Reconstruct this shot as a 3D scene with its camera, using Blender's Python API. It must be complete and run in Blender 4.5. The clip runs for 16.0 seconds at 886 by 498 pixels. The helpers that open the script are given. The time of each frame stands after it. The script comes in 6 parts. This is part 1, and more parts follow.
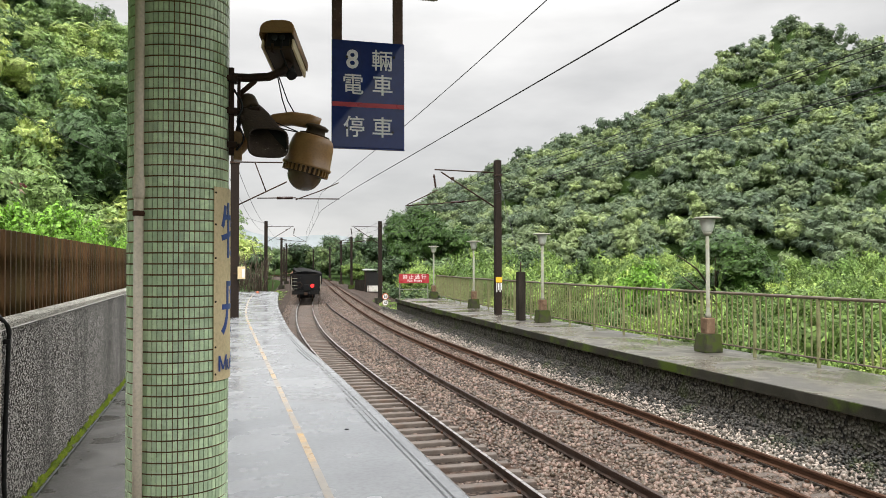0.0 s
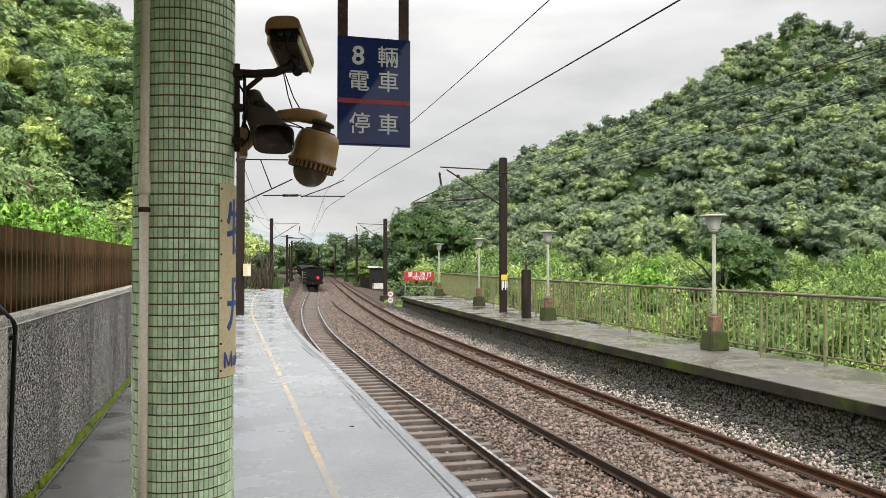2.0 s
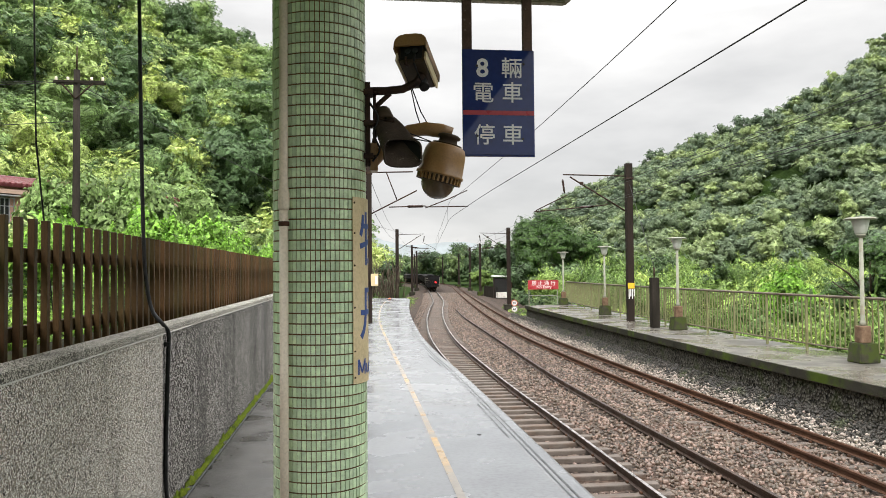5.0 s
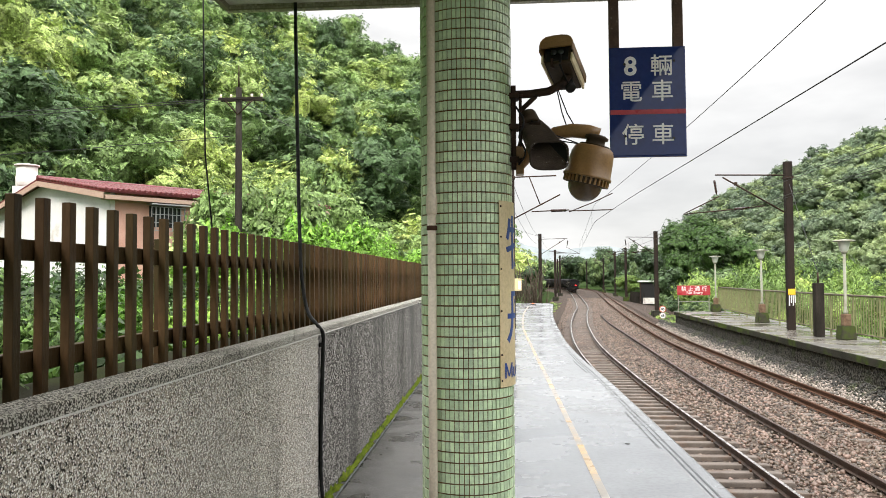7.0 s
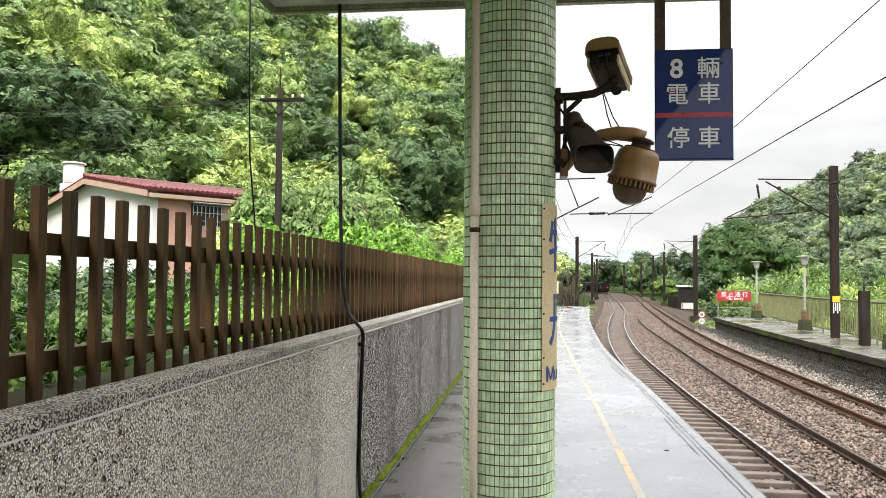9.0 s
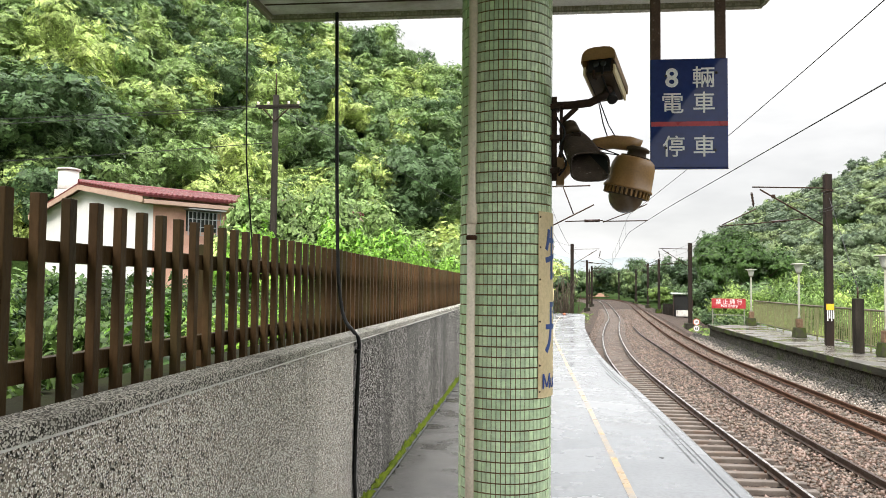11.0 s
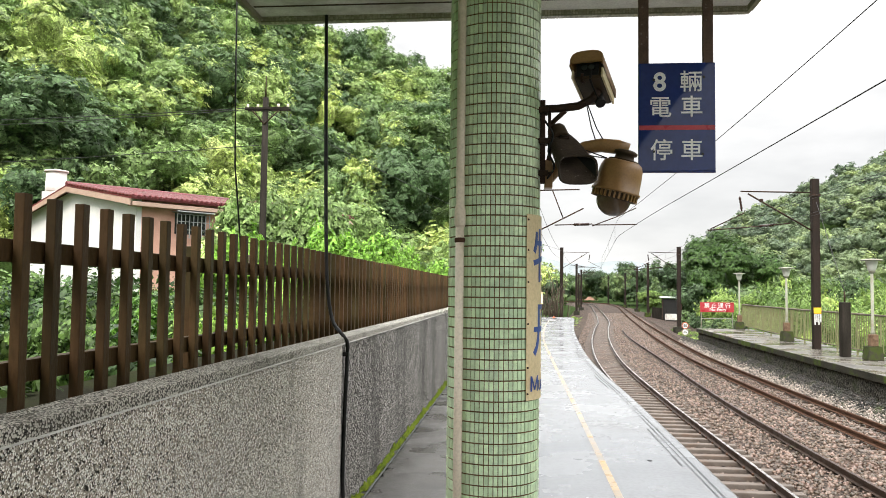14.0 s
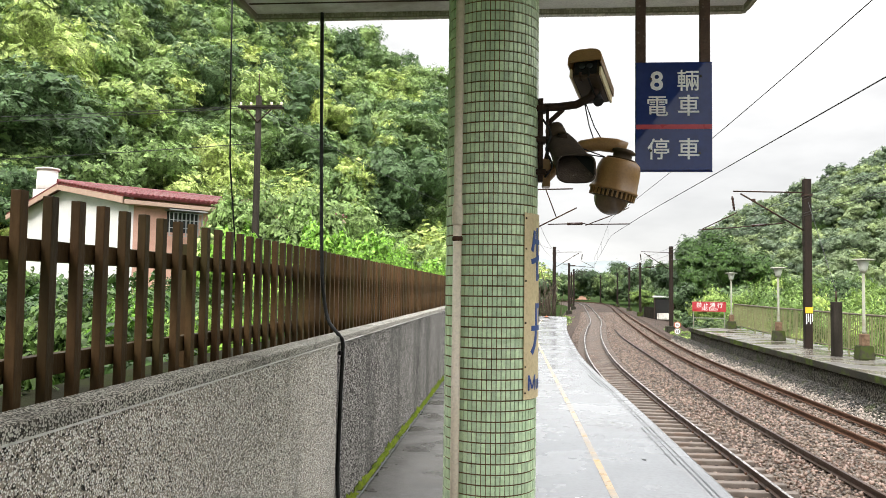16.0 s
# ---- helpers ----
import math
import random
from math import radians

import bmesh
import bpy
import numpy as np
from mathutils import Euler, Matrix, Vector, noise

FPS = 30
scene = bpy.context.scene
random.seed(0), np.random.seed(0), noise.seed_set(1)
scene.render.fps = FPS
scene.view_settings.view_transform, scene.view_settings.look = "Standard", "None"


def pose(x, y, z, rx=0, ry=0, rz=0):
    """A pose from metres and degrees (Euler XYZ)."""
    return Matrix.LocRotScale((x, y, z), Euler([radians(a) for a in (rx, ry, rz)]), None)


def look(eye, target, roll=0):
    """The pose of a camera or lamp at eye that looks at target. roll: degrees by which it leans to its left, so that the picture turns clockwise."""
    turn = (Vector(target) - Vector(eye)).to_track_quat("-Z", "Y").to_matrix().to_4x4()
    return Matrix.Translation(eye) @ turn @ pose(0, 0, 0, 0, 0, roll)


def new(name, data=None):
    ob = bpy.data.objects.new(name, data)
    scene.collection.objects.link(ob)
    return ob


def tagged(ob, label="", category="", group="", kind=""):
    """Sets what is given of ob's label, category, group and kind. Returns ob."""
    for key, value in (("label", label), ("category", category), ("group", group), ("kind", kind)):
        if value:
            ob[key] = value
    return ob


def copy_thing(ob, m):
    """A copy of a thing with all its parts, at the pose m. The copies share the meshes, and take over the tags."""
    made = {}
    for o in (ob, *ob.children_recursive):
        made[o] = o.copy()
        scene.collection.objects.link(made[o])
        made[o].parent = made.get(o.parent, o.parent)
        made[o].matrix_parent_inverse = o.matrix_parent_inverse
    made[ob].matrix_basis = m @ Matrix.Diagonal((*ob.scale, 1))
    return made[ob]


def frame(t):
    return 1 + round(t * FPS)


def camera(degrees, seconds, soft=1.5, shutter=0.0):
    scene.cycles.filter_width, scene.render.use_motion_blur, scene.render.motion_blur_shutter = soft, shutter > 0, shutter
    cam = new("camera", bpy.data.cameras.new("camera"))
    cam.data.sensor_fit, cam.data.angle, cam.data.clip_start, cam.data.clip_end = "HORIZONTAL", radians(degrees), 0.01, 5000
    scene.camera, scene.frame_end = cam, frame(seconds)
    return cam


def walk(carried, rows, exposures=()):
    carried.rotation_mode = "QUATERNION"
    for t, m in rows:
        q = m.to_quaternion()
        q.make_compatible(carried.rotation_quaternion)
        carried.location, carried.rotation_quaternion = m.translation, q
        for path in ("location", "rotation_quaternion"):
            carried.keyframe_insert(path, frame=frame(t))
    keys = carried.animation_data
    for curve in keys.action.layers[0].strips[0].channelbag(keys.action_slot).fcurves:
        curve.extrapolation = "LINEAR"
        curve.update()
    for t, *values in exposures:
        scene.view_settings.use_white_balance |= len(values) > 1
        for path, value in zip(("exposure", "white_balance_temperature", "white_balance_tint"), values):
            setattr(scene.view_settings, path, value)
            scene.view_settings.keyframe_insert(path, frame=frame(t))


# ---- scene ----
cam = camera(59.6, 16.0, soft=0.4)
PATH = [
    (0, (0.081, 0.287, 2.119), (0.629, 2.21, 2.159), -0.1),
    (0.5, (0.075, 0.283, 2.114), (0.616, 2.208, 2.152), -0.1),
    (1, (0.073, 0.297, 2.109), (0.612, 2.222, 2.148), -0.2),
    (1.5, (0.076, 0.305, 2.114), (0.613, 2.231, 2.151), -0.1),
    (2, (0.082, 0.307, 2.114), (0.617, 2.234, 2.148), -0.0),
    (2.5, (0.072, 0.325, 2.115), (0.607, 2.252, 2.149), 0.0),
    (3, (0.063, 0.29, 2.114), (0.583, 2.221, 2.151), 0.0),
    (5.5, (0.045, 0.257, 2.118), (0.169, 2.252, 2.182), -0.5),
    (6, (0.037, 0.244, 2.11), (0.065, 2.242, 2.181), -0.4),
    (6.5, (0.029, 0.254, 2.106), (-0.032, 2.252, 2.182), -0.3),
    (7, (0.026, 0.276, 2.109), (-0.117, 2.27, 2.183), -0.4),
    (7.5, (0.022, 0.262, 2.107), (-0.177, 2.251, 2.178), -0.4),
    (8, (0.012, 0.26, 2.111), (-0.219, 2.246, 2.183), 0.1),
    (8.5, (-0.007, 0.268, 2.11), (-0.245, 2.253, 2.184), 0.4),
    (11, (-0.023, 0.245, 2.115), (-0.246, 2.231, 2.21), 0.6),
    (11.5, (-0.012, 0.261, 2.112), (-0.227, 2.247, 2.212), 0.4),
    (12, (-0.001, 0.231, 2.113), (-0.213, 2.217, 2.217), 0.3),
    (12.5, (0.009, 0.243, 2.112), (-0.2, 2.229, 2.216), 0.2),
    (13, (0.009, 0.239, 2.111), (-0.197, 2.226, 2.215), 0.3),
    (13.5, (-0.003, 0.236, 2.105), (-0.204, 2.223, 2.211), 0.5),
    (14, (-0.013, 0.245, 2.109), (-0.21, 2.232, 2.213), 0.7),
    (14.5, (-0.023, 0.246, 2.106), (-0.216, 2.234, 2.209), 0.7),
    (15, (-0.031, 0.251, 2.109), (-0.219, 2.24, 2.208), 0.7),
    (15.5, (-0.031, 0.257, 2.106), (-0.215, 2.246, 2.206), 0.8),
    (16, (-0.045, 0.258, 2.106), (-0.223, 2.248, 2.208), 0.8),
]
EXPOSURES = [(0, 0.38), (3, 0.38), (5.5, 0.56), (7, 0.70), (8.5, 0.78), (11, 0.78), (16, 0.78)]
walk(cam, [(t, look(eye, target, roll)) for t, eye, target, roll in PATH], EXPOSURES)


# ---- light ----
world = bpy.data.worlds.new("overcast_sky")
scene.world = world
world.use_nodes = True
wn, wl = world.node_tree.nodes, world.node_tree.links
wn.clear()
w_out, w_bg = wn.new("ShaderNodeOutputWorld"), wn.new("ShaderNodeBackground")
w_sky, w_mix = wn.new("ShaderNodeTexSky"), wn.new("ShaderNodeMix")
w_sky.sky_type, w_sky.sun_disc = "NISHITA", False
w_sky.sun_elevation, w_sky.sun_rotation = radians(46), radians(198)
w_gain = wn.new("ShaderNodeVectorMath")
w_gain.operation = "SCALE"
w_gain.inputs["Scale"].default_value = 0.10
w_co, w_map, w_noise, w_ramp = (wn.new(n) for n in ("ShaderNodeTexCoord", "ShaderNodeMapping", "ShaderNodeTexNoise", "ShaderNodeValToRGB"))
w_map.inputs["Scale"].default_value = (1.0, 1.0, 3.2)
w_map.inputs["Location"].default_value = (0.35, 0.2, 0.4)
w_noise.inputs["Scale"].default_value, w_noise.inputs["Detail"].default_value, w_noise.inputs["Roughness"].default_value = 2.1, 6, 0.52
w_ramp.color_ramp.elements[0].position, w_ramp.color_ramp.elements[0].color = 0.34, (0.45, 0.449, 0.448, 1)
w_ramp.color_ramp.elements[1].position, w_ramp.color_ramp.elements[1].color = 0.66, (0.765, 0.755, 0.742, 1)
w_mix.data_type = "RGBA"
w_mix.inputs["Factor"].default_value = 0.95
wl.new(w_sky.outputs["Color"], w_gain.inputs[0])
wl.new(w_co.outputs["Generated"], w_map.inputs["Vector"])
wl.new(w_map.outputs["Vector"], w_noise.inputs["Vector"])
wl.new(w_noise.outputs["Fac"], w_ramp.inputs["Fac"])
wl.new(w_gain.outputs["Vector"], w_mix.inputs["A"])
wl.new(w_ramp.outputs["Color"], w_mix.inputs["B"])
w_sep, w_up, w_lum = wn.new("ShaderNodeSeparateXYZ"), wn.new("ShaderNodeMapRange"), wn.new("ShaderNodeVectorMath")
w_lum.operation = "SCALE"
w_up.inputs["From Min"].default_value, w_up.inputs["From Max"].default_value = 0.30, 0.80
w_up.inputs["To Min"].default_value, w_up.inputs["To Max"].default_value = 1.0, 4.7
wl.new(w_co.outputs["Generated"], w_sep.inputs["Vector"])
wl.new(w_sep.outputs["Z"], w_up.inputs["Value"])
wl.new(w_mix.outputs["Result"], w_lum.inputs[0])
wl.new(w_up.outputs["Result"], w_lum.inputs["Scale"])
wl.new(w_lum.outputs["Vector"], w_bg.inputs["Color"])
w_bg.inputs["Strength"].default_value = 1.0
wl.new(w_bg.outputs["Background"], w_out.inputs["Surface"])

sun_data = bpy.data.lights.new("sun", "SUN")
sun_data.energy, sun_data.angle, sun_data.color = 1.9, radians(22), (1.0, 0.94, 0.84)
sun = new("sun", sun_data)
sun.matrix_world = look((0, 0, 60), (18, 54, 0))


# ---- materials ----
def material(name, c1, c2, scale=3.0, rough=0.7, rough2=None, bump=0.0, fine=40.0, metal=0.0, stain=None, stain_scale=0.6,
             island=0.0, each=0.0, space="Object", stretch=(1, 1, 1), spec=0.5, stain_range=(0.52, 0.7), bump_dist=0.01, pebble=0.0, chips=None):
    """Two colours mixed by noise, fine grain with relief, and stains of a third colour."""
    m = bpy.data.materials.new(name)
    m.use_nodes = True
    n, l = m.node_tree.nodes, m.node_tree.links
    p = n["Principled BSDF"]
    co, mp = n.new("ShaderNodeTexCoord"), n.new("ShaderNodeMapping")
    mp.inputs["Scale"].default_value = stretch
    if space == "World":
        geo = n.new("ShaderNodeNewGeometry")
        l.new(geo.outputs["Position"], mp.inputs["Vector"])
    else:
        l.new(co.outputs["Object"], mp.inputs["Vector"])

    def noise_of(s, detail=4, rough_=0.55):
        t = n.new("ShaderNodeTexNoise")
        t.inputs["Scale"].default_value, t.inputs["Detail"].default_value, t.inputs["Roughness"].default_value = s, detail, rough_
        l.new(mp.outputs["Vector"], t.inputs["Vector"])
        return t

    def blend(fac, a, b):
        x = n.new("ShaderNodeMix")
        x.data_type = "RGBA"
        l.new(fac, x.inputs["Factor"])
        for sock, v in (("A", a), ("B", b)):
            if isinstance(v, tuple):
                x.inputs[sock].default_value = (*v[:3], 1)
            else:
                l.new(v, x.inputs[sock])
        return x.outputs["Result"]

    def ranged(out, lo, hi, a=0.0, b=1.0):
        r = n.new("ShaderNodeMapRange")
        for k, v in zip(("From Min", "From Max", "To Min", "To Max"), (lo, hi, a, b)):
            r.inputs[k].default_value = v
        l.new(out, r.inputs["Value"])
        return r.outputs["Result"]

    big, small = noise_of(scale), noise_of(fine, 3)
    col = blend(ranged(big.outputs["Fac"], 0.3, 0.7), c1, c2)
    dark = tuple(v * 0.62 for v in c1)
    col = blend(ranged(small.outputs["Fac"], 0.42, 0.75, 0.0, 0.45), col, dark)
    peb = None
    if pebble:
        vo = n.new("ShaderNodeTexVoronoi")
        vo.inputs["Scale"].default_value = pebble
        geo2 = n.new("ShaderNodeNewGeometry")
        l.new(geo2.outputs["Position"], vo.inputs["Vector"])
        sep = n.new("ShaderNodeSeparateColor")
        l.new(vo.outputs["Color"], sep.inputs["Color"])
        light, deep = chips or tuple(min(0.8, v * 1.9) for v in c2), tuple(v * 0.14 for v in c1)
        chip = n.new("ShaderNodeMath")
        chip.operation = "MULTIPLY"
        l.new(ranged(sep.outputs["Red"], 0.20, 0.42, 0, 1.0), chip.inputs[0])
        l.new(ranged(vo.outputs["Distance"], 0.50, 0.60, 1.0, 0.0), chip.inputs[1])
        col = blend(ranged(sep.outputs["Green"], 0.66, 0.74, 0, 1.0), col, deep)
        col = blend(chip.outputs["Value"], col, light)
        peb = vo.outputs["Distance"]
    if stain:
        col = blend(ranged(noise_of(stain_scale, 5, 0.6).outputs["Fac"], *stain_range, 0.0, 0.6 if pebble else 0.85), col, stain)
    if island or each:
        src = n.new("ShaderNodeNewGeometry").outputs["Random Per Island"] if island else n.new("ShaderNodeObjectInfo").outputs["Random"]
        amount = island or each
        hsv = n.new("ShaderNodeHueSaturation")
        l.new(ranged(src, 0, 1, 1 - amount, 1 + amount), hsv.inputs["Value"])
        l.new(ranged(src, 0, 1, 0.5 + amount * 0.03, 0.5 - amount * 0.03), hsv.inputs["Hue"])
        l.new(col, hsv.inputs["Color"])
        col = hsv.outputs["Color"]
    l.new(col, p.inputs["Base Color"])
    p.inputs["Metallic"].default_value, p.inputs["Roughness"].default_value = metal, rough
    p.inputs["Specular IOR Level"].default_value = spec if rough < 0.5 or metal > 0.3 else spec * 0.36
    if rough2 is not None:
        l.new(ranged(big.outputs["Fac"], 0.38, 0.62, rough, rough2), p.inputs["Roughness"])
    if bump:
        b = n.new("ShaderNodeBump")
        b.inputs["Strength"].default_value, b.inputs["Distance"].default_value = bump, bump_dist
        l.new(peb or small.outputs["Fac"], b.inputs["Height"])
        l.new(b.outputs["Normal"], p.inputs["Normal"])
    return m


def leafy(name, dark, mid, light, scale=0.12, island=0.35, grain=2.6, relief=0.05, gloss=0.55, cell=8.0, spread=0.45):
    """Foliage: sprays cut into small leaves; each crown has its own hue, with lighter and darker leaves and painted
    dapple.
    """
    m = bpy.data.materials.new(name)
    m.use_nodes = True
    n, l = m.node_tree.nodes, m.node_tree.links
    p = n["Principled BSDF"]
    geo, t, fine, ramp, hsv, mr, dapple, times = (n.new(k) for k in ("ShaderNodeNewGeometry", "ShaderNodeTexNoise", "ShaderNodeTexNoise", "ShaderNodeValToRGB", "ShaderNodeHueSaturation", "ShaderNodeMapRange", "ShaderNodeMapRange", "ShaderNodeMath"))
    t.inputs["Scale"].default_value, t.inputs["Detail"].default_value = scale, 2
    fine.inputs["Scale"].default_value, fine.inputs["Detail"].default_value, fine.inputs["Roughness"].default_value = grain, 4, 0.65
    l.new(geo.outputs["Position"], t.inputs["Vector"])
    l.new(geo.outputs["Position"], fine.inputs["Vector"])
    tint, mean = n.new("ShaderNodeAttribute"), n.new("ShaderNodeMix")
    tint.attribute_name = "tint"
    mean.inputs["Factor"].default_value = 0.7
    l.new(t.outputs["Fac"], mean.inputs["A"])
    l.new(tint.outputs["Fac"], mean.inputs["B"])
    l.new(mean.outputs["Result"], ramp.inputs["Fac"])
    e = ramp.color_ramp.elements
    e[0].position, e[0].color = 0.22, (*dark, 1)
    e[1].position, e[1].color = 0.80, (*light, 1)
    k = e.new(0.5)
    k.color = (*mid, 1)
    mr.inputs["To Min"].default_value, mr.inputs["To Max"].default_value = 1 - island, 1 + island
    l.new(geo.outputs["Random Per Island"], mr.inputs["Value"])
    # fine noise paints dappled light and dark gaps into the leaf colour
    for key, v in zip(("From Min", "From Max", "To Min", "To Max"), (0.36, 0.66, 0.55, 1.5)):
        dapple.inputs[key].default_value = v
    l.new(fine.outputs["Fac"], dapple.inputs["Value"])
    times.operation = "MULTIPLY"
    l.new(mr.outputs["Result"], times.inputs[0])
    l.new(dapple.outputs["Result"], times.inputs[1])
    cut, sep, vary, each, edge, hole, whole = (n.new(k) for k in ("ShaderNodeTexVoronoi", "ShaderNodeSeparateColor", "ShaderNodeMapRange", "ShaderNodeMath", "ShaderNodeMath", "ShaderNodeBsdfTransparent", "ShaderNodeMixShader"))
    cut.inputs["Scale"].default_value = cell
    l.new(geo.outputs["Position"], cut.inputs["Vector"])
    l.new(cut.outputs["Color"], sep.inputs["Color"])
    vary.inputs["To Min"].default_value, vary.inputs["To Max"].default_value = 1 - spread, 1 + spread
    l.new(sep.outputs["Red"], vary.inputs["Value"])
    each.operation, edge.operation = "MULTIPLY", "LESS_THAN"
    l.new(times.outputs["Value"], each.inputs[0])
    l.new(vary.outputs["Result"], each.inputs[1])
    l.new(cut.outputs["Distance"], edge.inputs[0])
    edge.inputs[1].default_value = 0.60
    l.new(each.outputs["Value"], hsv.inputs["Value"])
    l.new(ramp.outputs["Color"], hsv.inputs["Color"])
    l.new(hsv.outputs["Color"], p.inputs["Base Color"])
    p.inputs["Roughness"].default_value, p.inputs["Specular IOR Level"].default_value = gloss, 0.22
    bp = n.new("ShaderNodeBump")
    bp.inputs["Strength"].default_value, bp.inputs["Distance"].default_value = 0.6, relief
    l.new(fine.outputs["Fac"], bp.inputs["Height"])
    l.new(bp.outputs["Normal"], p.inputs["Normal"])
    tr, mx, out = n.new("ShaderNodeBsdfTranslucent"), n.new("ShaderNodeMixShader"), n["Material Output"]
    l.new(hsv.outputs["Color"], tr.inputs["Color"])
    mx.inputs["Fac"].default_value = 0.22
    l.new(p.outputs["BSDF"], mx.inputs[1])
    l.new(tr.outputs["BSDF"], mx.inputs[2])
    l.new(edge.outputs["Value"], whole.inputs["Fac"])
    l.new(hole.outputs["BSDF"], whole.inputs[1])
    l.new(mx.outputs["Shader"], whole.inputs[2])
    l.new(whole.outputs["Shader"], out.inputs["Surface"])
    return m


M_TILE = material("glazed_green_tile", (0.56, 0.72, 0.455), (0.68, 0.81, 0.555), 1.6, 0.16, 0.3, 0.15, 30, each=0.16, space="World", stain=(0.10, 0.13, 0.07), stain_scale=1.3, stain_range=(0.7, 0.9))
M_TILE_ROW = material("glazed_green_tile_field", (0.56, 0.72, 0.455), (0.68, 0.81, 0.555), 1.6, 0.16, 0.3, 0.15, 30, island=0.16, space="World", stain=(0.10, 0.13, 0.07), stain_scale=1.3, stain_range=(0.7, 0.9))
M_GROUT = material("rusty_grout", (0.12, 0.07, 0.03), (0.22, 0.14, 0.065), 9, 0.9, None, 0.4, 90, space="World")
M_PIPE = material("weathered_grey_pipe", (0.72, 0.62, 0.48), (0.80, 0.71, 0.58), 2.5, 0.28, 0.42, 0.05, 60, space="World", stain=(0.20, 0.13, 0.07), stain_scale=2.5, stain_range=(0.66, 0.76))
M_RUST = material("rusted_dark_steel", (0.025, 0.015, 0.011), (0.07, 0.036, 0.02), 14, 0.75, 0.9, 0.5, 90, metal=0.35, space="World")
M_HANGER = material("rust_speckled_hanger", (0.075, 0.047, 0.034), (0.14, 0.092, 0.068), 9, 0.6, 0.8, 0.4, 70, space="World", stain=(0.22, 0.18, 0.15), stain_scale=30, stain_range=(0.62, 0.7))
M_POLE = material("brown_painted_pole", (0.014, 0.010, 0.008), (0.034, 0.023, 0.018), 3, 0.6, 0.8, 0.3, 60, space="World", stretch=(1, 1, 0.25))
M_BROWN = material("tan_camera_housing", (0.23, 0.125, 0.04), (0.31, 0.172, 0.06), 8, 0.36, 0.5, 0.1, 80)
M_BROWN_DARK = material("dark_brown_housing", (0.05, 0.034, 0.02), (0.08, 0.055, 0.032), 8, 0.5, 0.65, 0.15, 80)
M_BLACK = material("black_rubber", (0.012, 0.012, 0.012), (0.03, 0.03, 0.03), 12, 0.5, 0.7, 0.1, 60)
M_DOME = material("smoked_dome", (0.10, 0.065, 0.035), (0.13, 0.085, 0.045), 4, 0.12, 0.2, 0.0, 60)
M_HORN = material("grey_brown_horn", (0.036, 0.026, 0.019), (0.085, 0.064, 0.05), 12, 0.5, 0.75, 0.4, 90, stain=(0.30, 0.27, 0.24), stain_scale=40, stain_range=(0.66, 0.72))
M_SIGN_BLUE = material("navy_sign_paint", (0.011, 0.026, 0.12), (0.017, 0.037, 0.155), 3, 0.03, 0.05, 0.0, 30, spec=0.5)
M_SIGN_RED = material("red_sign_paint", (0.36, 0.03, 0.04), (0.45, 0.045, 0.055), 3, 0.25, 0.4, 0.03, 30)
M_WHITE = material("white_lettering", (0.74, 0.75, 0.75), (0.82, 0.83, 0.83), 6, 0.35, 0.5, 0.03, 60)
M_PLATE = material("aged_cream_plate", (0.66, 0.53, 0.30), (0.74, 0.62, 0.38), 3, 0.4, 0.55, 0.1, 50, space="World", stain=(0.36, 0.24, 0.11), stain_scale=3.5, stain_range=(0.62, 0.75))
M_PLATE_BLUE = material("blue_lettering", (0.03, 0.07, 0.27), (0.04, 0.09, 0.33), 6, 0.35, 0.5, 0.02, 60)
M_WALL = material("pebbledash_concrete", (0.25, 0.215, 0.17), (0.46, 0.405, 0.335), 1.0, 0.6, 0.85, 0.7, 55, space="World", stain=(0.07, 0.058, 0.045), stain_scale=1.1, stretch=(1, 1, 0.14), stain_range=(0.57, 0.66), bump_dist=0.01, pebble=112, chips=(0.95, 0.92, 0.86))
M_WALL_WET = material("rain_darkened_pebbledash", (0.034, 0.03, 0.026), (0.07, 0.064, 0.057), 1.0, 0.6, 0.85, 0.7, 55, space="World", stain=(0.028, 0.026, 0.024), stain_scale=0.9, stretch=(1, 1, 0.14), stain_range=(0.52, 0.68), bump_dist=0.008, pebble=66, chips=(0.49, 0.47, 0.435))
M_COPING = material("worn_concrete_coping", (0.085, 0.077, 0.06), (0.14, 0.128, 0.103), 2.2, 0.55, 0.85, 0.5, 60, space="World", stain=(0.05, 0.046, 0.035), stain_scale=1.4, bump_dist=0.01, pebble=115, chips=(0.60, 0.575, 0.51))
M_CONC = material("damp_concrete", (0.04, 0.038, 0.033), (0.10, 0.094, 0.084), 1.4, 0.16, 0.6, 0.35, 45, space="World", stain=(0.04, 0.039, 0.036), stain_scale=0.8)
M_PAINTED = material("wet_pale_grey_floor_paint", (0.178, 0.187, 0.197), (0.232, 0.241, 0.25), 0.8, 0.12, 0.34, 0.06, 18, space="World", stain=(0.13, 0.131, 0.132), stain_scale=0.45, stain_range=(0.55, 0.75))
M_YELLOW = material("worn_yellow_line", (0.52, 0.31, 0.09), (0.36, 0.27, 0.16), 4, 0.25, 0.5, 0.1, 40, space="World", stain=(0.22, 0.218, 0.21), stain_scale=1.6, stain_range=(0.34, 0.50))
M_TACTILE = material("dark_edge_strip", (0.03, 0.033, 0.033), (0.07, 0.074, 0.077), 5, 0.4, 0.7, 0.3, 60, space="World")
M_PLATR = material("wet_dark_concrete", (0.08, 0.073, 0.06), (0.25, 0.23, 0.20), 0.55, 0.06, 0.5, 0.3, 40, space="World", stain=(0.045, 0.042, 0.036), stain_scale=0.55, stain_range=(0.48, 0.58))
